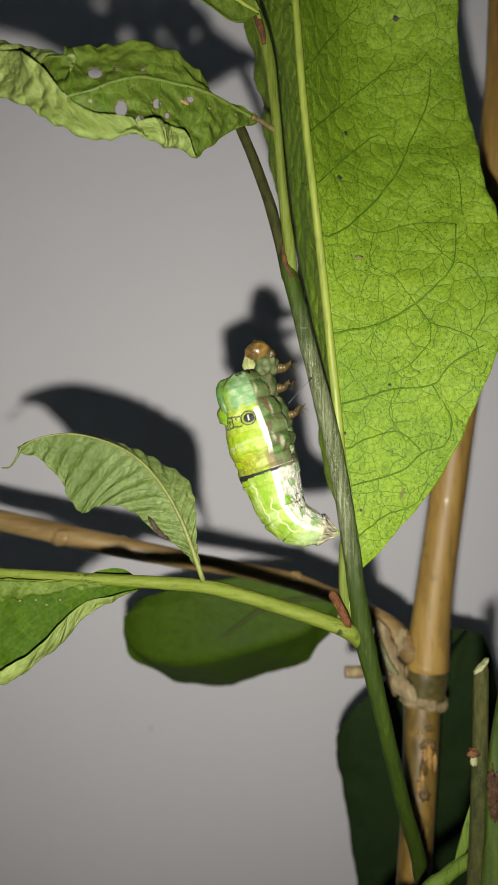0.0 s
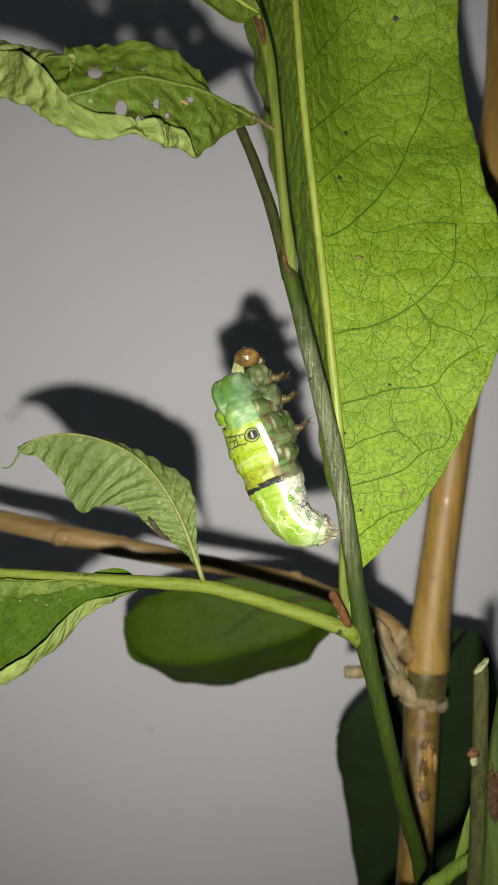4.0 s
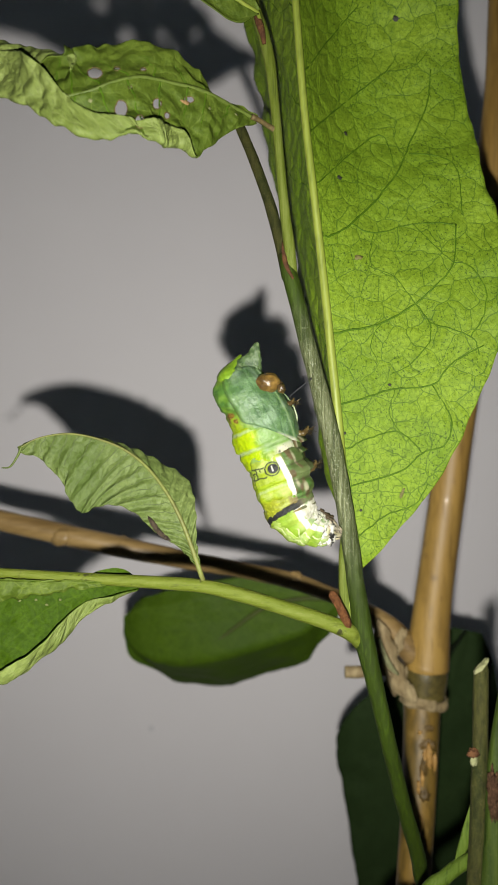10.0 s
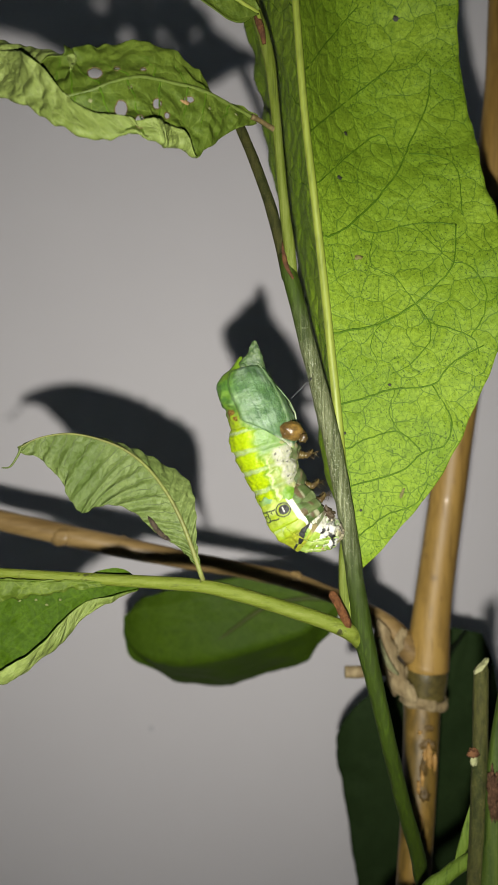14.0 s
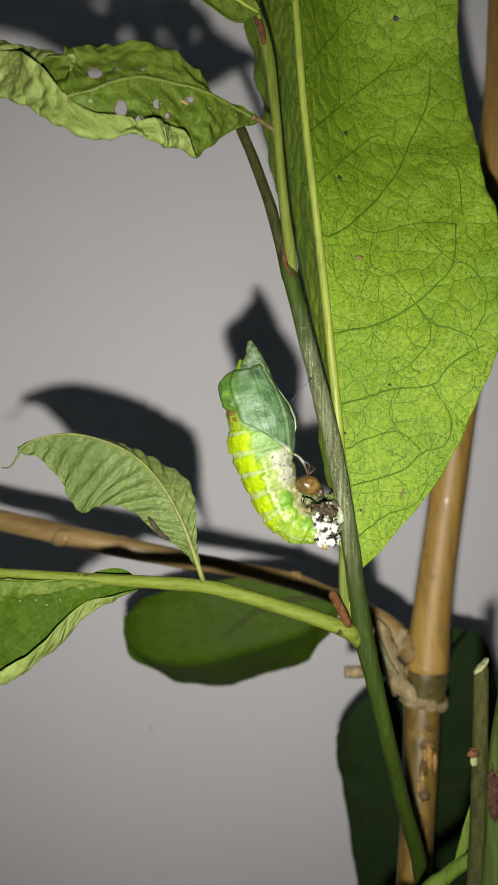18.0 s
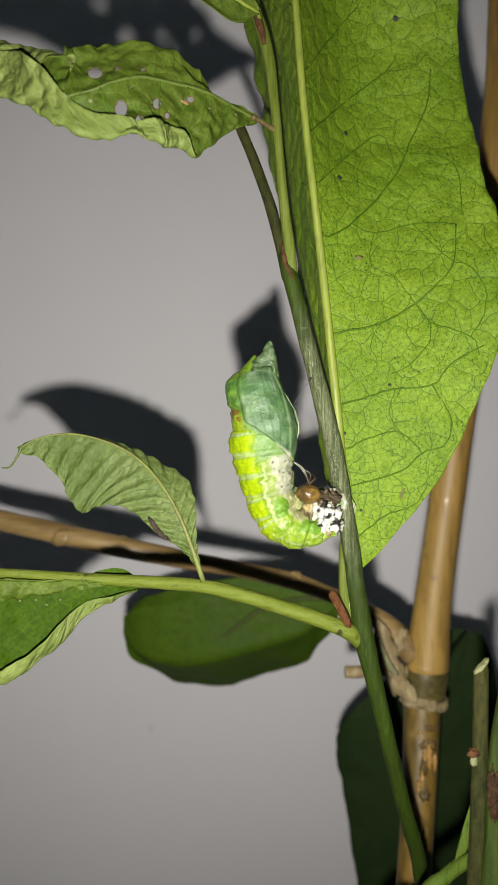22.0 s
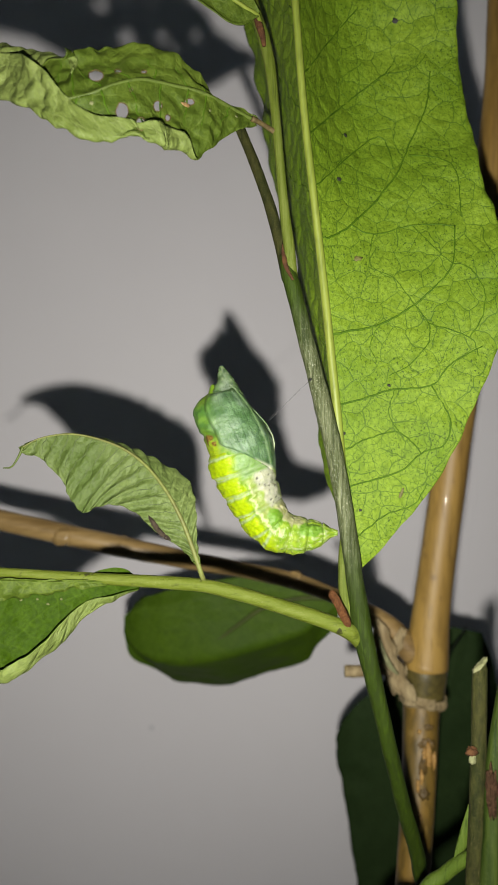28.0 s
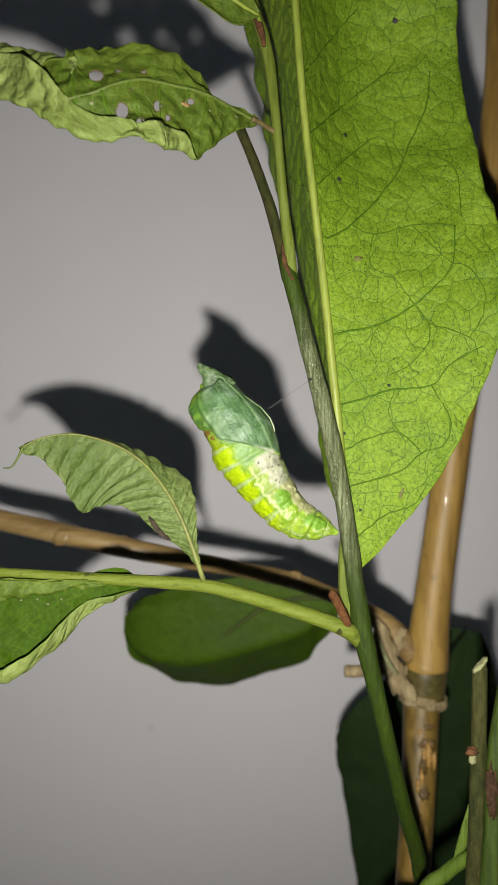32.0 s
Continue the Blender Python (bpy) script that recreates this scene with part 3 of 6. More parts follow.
part("fork_shoot", *rod([(512, 492, 2, 13), (499, 440, 3, 11), (480, 370, 4, 10), (452, 290, 5, 9), (426, 228, 6, 9), (414, 204, 6.5, 7)], 40, 16, 0.07, 6), STEM_DULL, plant, "dull green shoot")
part("bud_scale", *rod([(501, 430, 0.5, 2), (503, 448, 0, 5), (506, 468, -0.4, 5), (520, 494, -0.6, 2)], 20, 8, 0.5, 7, 0.5), BARK_RED, plant)
part("bud_scale", *rod([(586, 1049, -0.6, 4), (589, 1053, -1, 8), (595, 1062, -1.4, 8), (602, 1077, -1.6, 7), (609, 1092, -1.6, 8), (617, 1106, -1.2, 6), (620, 1111, -0.6, 2)], 40, 14, 0.32, 9, 0.8), BARK_VELVET, plant, "velvety reddish-brown dry bud")
part("bud_scale", *rod([(452, 18, -0.8, 5), (462, 50, -1.2, 7), (468, 78, -1, 4)], 14, 8, 0.4, 11, 0.6), BARK_RED, plant)
part("side_branch", *rod([(656, 1170, 6, 8), (644, 1146, 3, 13), (618, 1119, 0.5, 14.5), (570, 1099, 0, 14), (500, 1076, 0, 13.5), (430, 1055, 0, 13), (357, 1038, 0, 12.5), (240, 1030, 0, 11), (120, 1023, 0, 10), (0, 1015, 0, 9), (-120, 1008, 0, 8)], 90, 14, 0.07, 12), STEM_PALE, plant, "pale green side branch")

# big leaf
big = thing("large_leaf", spot(622, 1085, 2), "large bright green leaf with branching veins", "leaf", "leaves of the plant")
big_blade = Blade([
    (614, 1030, 4.0, 10, 6, 10, 60, 0, 0, 0.05, 0.8),
    (613, 950, 4.5, 85.1, 10, 2, 70, -2, 0, 0.05, 0.8),
    (609, 880, 5.0, 149.9, 60, -5, 74, -4, 0, 0.05, 0.8),
    (602, 780, 5.0, 215.0, 110, -6, 78, -6, 0, 0.05, 0.8),
    (588, 640, 5.0, 290.0, 150, 1, 80, -14, 0, 0.05, 0.8),
    (571, 480, 5.4, 329.9, 170, 16, 81, -32, 0, 0.06, 0.8),
    (556, 350, 4.6, 334.9, 215, 36, 79, -50, 0, 0.10, 0.8),
    (539, 200, 3.6, 372.6, 262, 52, 78, -66, 0, 0.16, 0.8),
    (523, 0, 1.8, 395.8, 300, 58, 76, -72, 0, 0.2, 0.8),
    (511, -180, 2.0, 373.7, 290, 50, 74, -70, 0, 0.2, 0.8),
    (504, -380, 10.0, 201.0, 150, 30, 60, -46, 0, 0.2, 0.8),
    (500, -560, 22.0, 6, 5, 20, 60, 0, 0, 0.2, 0.8)], 200, 50, (0.05, 0.8), 1.6, 6.0, 5.0, 1.0, 0.6, teeth=0.02, crisp=0.8)
big_blade.build(big, LEAF_FRONT, LEAF_BACK, "bright green lamina with a net of veins")
big_blade.midrib(big, RIB_PALE, 9.5, 6, 0.0, 0.97, 0.0002, [spot(634, 1098, 2), spot(618, 1060, 3)])
for way, r0, r1 in (([(591, 593), (603, 589), (670, 571), (733, 538), (771, 508), (806, 465), (808, 400)], 3.0, 1.8),
                    ([(601, 716), (613, 712), (657, 700), (695, 686), (767, 682), (803, 647), (854, 609)], 2.7, 1.6),
                    ([(610, 796), (622, 792), (651, 776), (708, 765), (746, 806)], 2.2, 1.4),
                    ([(613, 866), (625, 862), (708, 838), (746, 806), (787, 784), (800, 740), (767, 682)], 2.4, 1.5),
                    ([(623, 953), (635, 949), (682, 914), (733, 895), (759, 857)], 2.0, 1.2),
                    ([(575, 418), (587, 414), (625, 394), (695, 318), (730, 250), (752, 191), (765, 127)], 3.0, 1.8),
                    ([(625, 394), (663, 413), (733, 394), (808, 400)], 2.0, 1.5),
                    ([(724, 276), (784, 280), (816, 311), (818, 381)], 1.7, 1.2)):
    big_blade.vein(big, RIB_DEEP, way, r0, r1)
for way, r0, r1 in (([(543, 233), (555, 229), (619, 175), (683, 127), (698, 95)], 2.6, 1.4),
                    ([(559, 322), (571, 318), (644, 254), (683, 241), (696, 300)], 1.9, 1.2),
                    ([(531, 125), (543, 121), (606, 44), (638, 6)], 2.4, 1.8),
                    ([(733, 538), (762, 571), (759, 606), (727, 647), (690, 668)], 1.8, 1.1),
                    ([(762, 571), (832, 600), (851, 627)], 1.6, 1.2),
                    ([(832, 600), (860, 559), (857, 514), (829, 470), (806, 465)], 1.6, 1.1),
                    ([(670, 571), (655, 610), (668, 646)], 1.1, 0.8),
                    ([(733, 538), (700, 490), (650, 470)], 1.2, 0.8),
                    ([(709, 765), (690, 730), (697, 688)], 1.1, 0.8),
                    ([(683, 127), (735, 120), (760, 90)], 1.3, 0.8),
                    ([(619, 175), (600, 140), (640, 110)], 1.1, 0.7),
                    ([(645, 254), (600, 290), (590, 330)], 1.0, 0.7),
                    ([(663, 413), (655, 460), (690, 490)], 1.1, 0.8),
                    ([(806, 465), (770, 440), (733, 394)], 1.2, 0.8)):
    big_blade.vein(big, RIB_DEEP, way, r0, r1)
big_blade.veins(big, RIB_DEEP, [0.1, 0.19, 0.28, 0.37, 0.46, 0.55, 0.64, 0.72], 0.12, 2.0, -1.0, (-1,))
for u, v, r in ((603, 312, 5), (611, 240, 5), (698, 38, 7), (608, 765, 3), (690, 680, 3), (640, 905, 3)):
    big_blade.mark(big, "leaf_spot", u, v, r, r * 0.9, DARK_DOT, "tiny dark fungal spot")
big_blade.mark(big, "leaf_scar", 713, 876, 3, 12, LEAF_SCAR, "small brown scar", -20)
big_blade.mark(big, "leaf_scar", 634, 460, 8, 5, LEAF_SCAR, "dull rubbed patch")
part("petiole", *rod([(628, 1100, 3, 10), (613, 1062, 3, 11), (609, 1010, 3, 10), (611, 960, 3.5, 9), (615, 920, 4, 7)], 24, 10, 0.06), SHOOT_PALE, big)

# holed leaf
holed = thing("chewed_leaf", spot(482, 226, 0), "curled green leaf with chewed holes and a rolled pale margin", "leaf", "leaves of the plant")
holed_blade = Blade([
    (455, 212, -2, 6, 8, 0, 0, 0, 0, 0.9, 0.9),
    (418, 192, -5, 16, 40, 30, -5, 0, 0, 0.9, 0.9),
    (375, 168, -9, 44, 96, 30, -8, 0, 0, 0.9, 0.95),
    (345, 156, -11, 56, 122, 25, -8, 0, -60, 0.9, 0.93),
    (305, 147, -13, 70, 146, 20, -8, 0, -165, 0.9, 0.76),
    (250, 136, -16, 88, 182, 20, -8, 0, -172, 0.9, 0.70),
    (200, 145, -18, 102, 172, 20, -4, 0, -172, 0.8, 0.68),
    (155, 162, -19, 112, 140, 20, 0, -110, -175, 0.84, 0.60),
    (112, 170, -19, 120, 116, 18, 5, -160, -178, 0.70, 0.40),
    (60, 163, -17, 128, 108, 15, 10, -168, -178, 0.60, 0.20),
    (0, 150, -13, 128, 104, 10, 10, -168, -178, 0.56, 0.15),
    (-80, 140, -7, 130, 90, 10, 10, -120, -150, 0.6, 0.3),
    (-180, 150, -1, 130, 90, 10, 10, -20, -60, 0.7, 0.5),
    (-300, 165, 3, 4, 4, 10, 0, 0, 0, 0.7, 0.7)], 240, 56, (0.6, 0.55), 5.0, 7.0, 11.0, 3.0, 0.16, teeth=0.02, pleat=1.0, pleats=22, lean=0.05, crisp=2.3)
holed_blade.build(holed, LEAF_TOP, LEAF_UNDER, "green lamina with chewed holes", 2.0,
                  [(168, 130, 13, 10), (215, 193, 11, 15), (278, 184, 8, 9), (296, 205, 5, 6), (248, 216, 9, 11), (335, 177, 9, 6), (231, 155, 3, 3), (207, 122, 6, 3.5), (254, 123, 5, 3), (185, 218, 4, 6), (205, 70, 8, 4)])
for rim in holed_blade.rims:
    if len(rim) > 4:
        part("hole_rim", *tube(rim + rim[:1], [0.8e-4] * (len(rim) + 1), 6), RIM_BROWN, holed, "dry brown chewed rim")
holed_blade.midrib(holed, LEAF_RIB, 3.6, 2.2, 0.0, 0.95, -0.00012, [spot(484, 228, 0.5)])
holed_blade.veins(holed, RIB_DEEP, [0.1, 0.18, 0.26, 0.34, 0.42, 0.5, 0.58, 0.66, 0.74, 0.82], 0.05, 2.0, -0.9)
holed_blade.mark(holed, "brown_scar", 330, 184, 13, 4, DRY_SCAR, "dry pale brown scar")
for u, v in ((159, 178), (371, 192), (418, 203), (120, 200)):
    holed_blade.mark(holed, "leaf_spot", u, v, 3.6, 2.8, PALE_SPOT, "pale raised spot")
part("petiole", *rod([(488, 231, 0, 5.5), (476, 224, -0.8, 4.6), (462, 215, -2.0, 4.4), (446, 207, -3.2, 5)], 16, 10, 0.1), RIM_BROWN, holed, "brown petiole")

# small arched leaf
arch = thing("arched_leaf", spot(360, 1032, 0), "small grey-green arched leaf with a pale midrib", "leaf", "leaves of the plant")
arch_blade = Blade([
    (350, 1000, -1, 3, 3, 20, 0, 0, 0),
    (338, 965, -0.5, 12, 20, 30, 0, 0, 0),
    (318, 915, 0, 34, 53, 30, -4, 0, 0),
    (290, 865, 1, 54, 69, 40, -6, 10, 0),
    (250, 818, 2.5, 34, 103, 60, -8, 20, 0),
    (200, 787, 3.5, 30, 132, 80, -10, 20, 0),
    (130, 769, 4, 26, 102, 95, -12, 20, 0),
    (70, 776, 4, 16, 52, 100, -10, 0, 0),
    (32, 795, 3, 6, 8, 60, 0, 0, 0)], 150, 40, (0.7, 0.6), 2.0, 5.0, 1.6, 5.0, teeth=0.03, pleat=4.2, pleats=15, lean=0.09)
arch_blade.build(arch, LEAF_GREY, LEAF_TOP, "grey-green pleated lamina", 2.0)
arch_blade.midrib(arch, RIB_TAN, 4.6, 1.1, 0.0, 0.99, 0.0, [spot(362, 1034, 0), spot(356, 1018, -0.6)])
arch_blade.veins(arch, RIB_GREY, [0.10 + 0.042 * q for q in range(20)], 0.10, 1.0, 0.0, (-1,), 0.6)
arch_blade.veins(arch, RIB_GREY, [0.12 + 0.06 * q for q in range(10)], 0.08, 0.9, 0.0, (1,), 0.6)
part("tip_tendril", *rod([(38, 792, 3, 3.2), (31, 808, 3, 2.2), (18, 827, 3, 1.5), (3, 829, 3, 1.0)], 18, 8, 0.2), LEAF_RIB, arch)
edge = glide([(262, 914, 0.6), (266, 920, 3.4), (274, 932, 4.6), (283, 945, 4.2), (292, 953, 4.8), (301, 959, 1.0)], 26)
part("withered_edge", *tube([arch_blade.near(a, b)[0] - Vector((0, 1.0e-4, 0)) for a, b, _ in edge], [r * 1e-4 for _, _, r in edge], 10, 0.7, 3.0), WITHER, arch, "dry brown edge")

# low rolled leaf
low = thing("rolled_leaf", spot(-120, 1008, 0), "dark green leaf with a rolled pale underside margin", "leaf", "leaves of the plant")
low_blade = Blade([
    (246, 1034, 2, 3, 6, 0, 0, 0, -140, 0.9, 0.62),
    (205, 1027, 2, 20, 46, 10, -2, 0, -146, 0.9, 0.58),
    (150, 1030, 1, 12, 98, 30, -4, 0, -152, 0.9, 0.56),
    (100, 1031, 0, 10, 164, 30, -6, 0, -156, 0.9, 0.58),
    (50, 1032, -1, 10, 194, 30, -10, 0, -158, 0.9, 0.69),
    (0, 1032, -1, 10, 198, 30, -12, 0, -158, 0.9, 0.77),
    (-80, 1030, -2, 12, 224, 30, -12, 0, -158, 0.9, 0.78),
    (-160, 1026, -3, 12, 150, 30, -8, 0, -150, 0.9, 0.74),
    (-240, 1020, -3, 3, 3, 20, 0, 0, 0, 0.9, 0.9)], 150, 50, (0.7, 0.66), 5.0, 3.0, 9.0, 8.0, 0.26, teeth=0.012, crisp=1.4)
low_blade.build(low, LEAF_LOW, LEAF_UNDER, "glossy green lamina", 2.0)
low_fold = Blade([(190, 1034, -0.6, 2, 3, 0, 0, 0, 0), (130, 1031, -1.6, 3, 16, 0, -10, 0, 60), (80, 1032, -2.2, 3, 32, 0, -14, 0, 70), (20, 1030, -2.6, 3, 38, 0, -14, 0, 70), (-60, 1028, -3, 3, 44, 0, -10, 0, 60), (-150, 1028, -3.4, 3, 4, 0, 0, 0, 0)], 90, 22, (0.5, 0.45), 22.0, 8.0, 6.0, 4.0, 0.5, teeth=0.14, crisp=3.2)
low_fold.build(low, LEAF_TOP, LEAF_LOW, "pale puckered fold under the branch", 2.0).name = "fold"
low_blade.midrib(low, LEAF_RIB, 3, 4, 0.0, 0.98, 0.0)

for u, v in ((35, 1064), (64, 1063), (106, 1062), (84, 1071)):
    low_blade.mark(low, "crumb", u, v, 2.6, 1.9, PALE_SPOT, "pale crumb of frass")

# leaf behind the branch
dim = thing("background_leaf", spot(640, 1140, 4), "broad dull green leaf hanging behind the branch", "leaf", "leaves of the plant")
dim_blade = Blade([
    (604, 1062, 85, 4, 4, 0, 0, 0, 0),
    (570, 1070, 85, 30, 84, 0, 0, 10, 40),
    (530, 1076, 85, 46, 158, 0, -4, 10, 54),
    (450, 1088, 86, 66, 212, 0, -4, 10, 61),
    (370, 1102, 86, 70, 240, 0, -4, 20, 62),
    (300, 1112, 87, 66, 238, 0, 0, 30, 61),
    (255, 1114, 89, 60, 190, 0, 0, 40, 56),
    (231, 1112, 91, 46, 108, 0, 0, 40, 46),
    (219, 1108, 93, 14, 12, 0, 0, 0, 0)], 90, 40, (0.55, 0.22), 0.0, 4.0, 4.0, 2.0, 0.14)
dim_blade.build(dim, LEAF_DIM, LEAF_SHADED, "dull green lamina with a faint midrib")
part("midrib", *rod([(604, 1064, 85.1, 5), (540, 1060, 85.0, 4.5), (470, 1076, 85.2, 4.2), (400, 1124, 85.9, 3.4), (335, 1172, 86.8, 2)], 30, 8), RIB_BROWN, dim, "brownish midrib")
part("petiole", *rod([(646, 1152, 4, 8), (640, 1090, 40, 5), (604, 1062, 85, 4)], 20, 8), STEM_GREEN, dim)

# dark leaf low down; its shade is put into the colour
deep = thing("shaded_leaf", spot(752, 1205, 62), "large green leaf behind the bamboo cane, darkened as if in shade", "leaf", "leaves of the plant")
deep_blade = Blade([
    (826, 1116, 108, 26, 30, 0, 0, 0, 0),
    (812, 1180, 108, 66, 70, 0, 0, 10, 10),
    (790, 1260, 108, 130, 105, 5, 0, 20, 10),
    (768, 1350, 108, 176, 130, 8, 0, 20, 10),
    (748, 1450, 109, 140, 150, 8, 0, 20, 10),
    (734, 1560, 110, 105, 160, 8, 0, 20, 10),
    (726, 1700, 112, 80, 140, 8, 0, 10, 10),
    (722, 1900, 115, 4, 4, 0, 0, 0, 0)], 90, 26, (0.7, 0.7), 2.0, 4.0, 6.0, 6.0, teeth=0.012)
deep_blade.build(deep, LEAF_SHADED, LEAF_SHADED)
deep_blade.midrib(deep, LEAF_SHADED, 6, 3, 0.0, 0.97, 0.0, [spot(756, 1215, 62), spot(790, 1170, 84)])

# leaf end at the top
top = thing("young_leaf", spot(452, 20, 0), "pale green young leaf end at the shoot", "leaf", "leaves of the plant")
top_blade = Blade([(456, 22, -2, 3, 3, 0, 0, 0, 0), (430, 6, -4, 30, 36, 10, 0, 0, -40), (395, -20, -6, 50, 50, 10, 0, 0, -60),
                   (355, -60, -8, 60, 52, 10, 0, 0, -40), (310, -120, -10, 40, 40, 10, 0, 0, 0), (280, -180, -12, 3, 3, 0, 0, 0, 0)], 60, 20, (0.7, 0.6), 6, 4, 6.0, 9.0)
top_blade.build(top, LEAF_TOP, LEAF_UNDER)
top_blade.midrib(top, RIB_PALE, 4, 2, 0, 0.95, 0.0, [spot(464, 44, 0)])

# stems low down in front
cut = thing("cut_stem", spot(832, floor_row(0, -16, 0)[1], -16), "green plant stem cut off at a slant", "plant")
part("stalk", *rod([floor_row(790, -16, 17), (815, 2000, -16, 17), (835, 1700, -16, 17), (845, 1500, -16, 15), (850, 1320, -16, 14), (852, 1200, -16, 13.5), (853, 1188, -16, 12.5), (858, 1176, -16, 6.5)], 90, 16, 0.06, 3), STEM_DULL, cut)
part("cut_face", *lump(spot(852, 1180, -16.6), 0.0016, 0.0010, 0.00034, 16, 0.4, 4, Matrix.Rotation(radians(-46), 3, "Y")), CUT_WOOD, cut, "pale cut wood")
part("bud", *lump(spot(838, 1334, -17.2), 0.0009, 0.0007, 0.0007, 10, 0.6, 2), BARK_RED, cut)
part("leaf_scar", *lump(spot(839, 1348, -17.3), 0.0006, 0.0004, 0.0008, 8, 0.5, 4), CUT_WOOD, cut)
side_stem = thing("neighbour_stem", spot(880, floor_row(0, -17, 0)[1], -17), "green plant stem beside the cut one", "plant")
part("stalk", *rod([floor_row(860, -17, 24), (866, 1900, -17, 22), (870, 1620, -17, 22), (876, 1460, -17, 19), (880, 1350, -17, 16), (892, 1250, -17, 13), (910, 1150, -17, 12)], 60, 16, 0.06, 7), STEM_GREEN, side_stem)
part("bark_patch", *lump(spot(874, 1410, -18.8), 0.0008, 0.0005, 0.0036, 14, 0.8, 7), BARK_DARK, side_stem, "dark brown rough bark patch")
shootlet = thing("leaf_shoot", spot(760, 1640, -10), "mid green leaf stalk rising beside the cut stem", "plant")
part("stalk", *rod([floor_row(560, -10, 14), (640, 1900, -10, 14), (740, 1610, -10, 13), (790, 1552, -11, 13), (826, 1526, -13, 12), (850, 1510, -15, 10)], 40, 12, 0.06), SHOOT_MID, shootlet)
part("bract", *rod([(806, 1530, -12, 2), (820, 1500, -12, 10), (832, 1460, -12, 11), (836, 1420, -12, 2)], 24, 10, 0.1, 2, 0.3), SHOOT_MID, shootlet)

# ---- the pupa and the larval skin that it sheds ----
TAIL = spot(598, 944, -1.0)
BODY = 345.0                     # tail to neck, in tenths of a millimetre
# girth along the body: distance from the tail, dorsal, ventral and lateral radius
GIRTH = ((0, 5, 5, 5), (12, 9, 9, 10), (28, 22, 20, 23), (55, 34, 29, 36), (85, 40, 33, 42), (120, 43, 40, 46), (155, 46, 45, 49),
         (190, 52, 51, 53), (220, 57, 59, 55), (250, 56, 62, 57), (268, 52, 58, 56), (280, 51, 55, 55), (296, 54, 50, 54), (314, 56, 43, 51), (328, 56, 38, 46), (338, 53, 34, 39), (348, 42, 27, 30), (362, 16, 12, 14))


def girth(s, a):
    """Radius at s for the angle a from the back (dorsal 0, ventral pi)."""
    for p, q in zip(GIRTH, GIRTH[1:]):
        if s <= q[0]:
            break
    f = min(max((s - p[0]) / (q[0] - p[0]), 0), 1)
    d, v, l = (p[k] + (q[k] - p[k]) * f for k in (1, 2, 3))
    c, n = math.cos(a), math.sin(a)
    x = d if c >= 0 else v
    return x * l / math.sqrt((l * c) ** 2 + (x * n) ** 2)


def blend(c, k, d):
    k = min(max(k, 0), 1)
    return [p + (q - p) * k for p, q in zip(c, d)]


YELLOW, TEAL, LEAFY = (0.205, 0.278, 0.001), (0.042, 0.088, 0.031), (0.080, 0.150, 0.013)
MEMBRANE = (0.22, 0.28, 0.165)
BLACK, GREY = (0.012, 0.013, 0.012), (0.13, 0.135, 0.085)
JOINTS = (22, 50, 80, 112, 146, 180, 214, 248)


def nz(x, y, z=0.0):
    return noise.noise(Vector((x, y, z)))


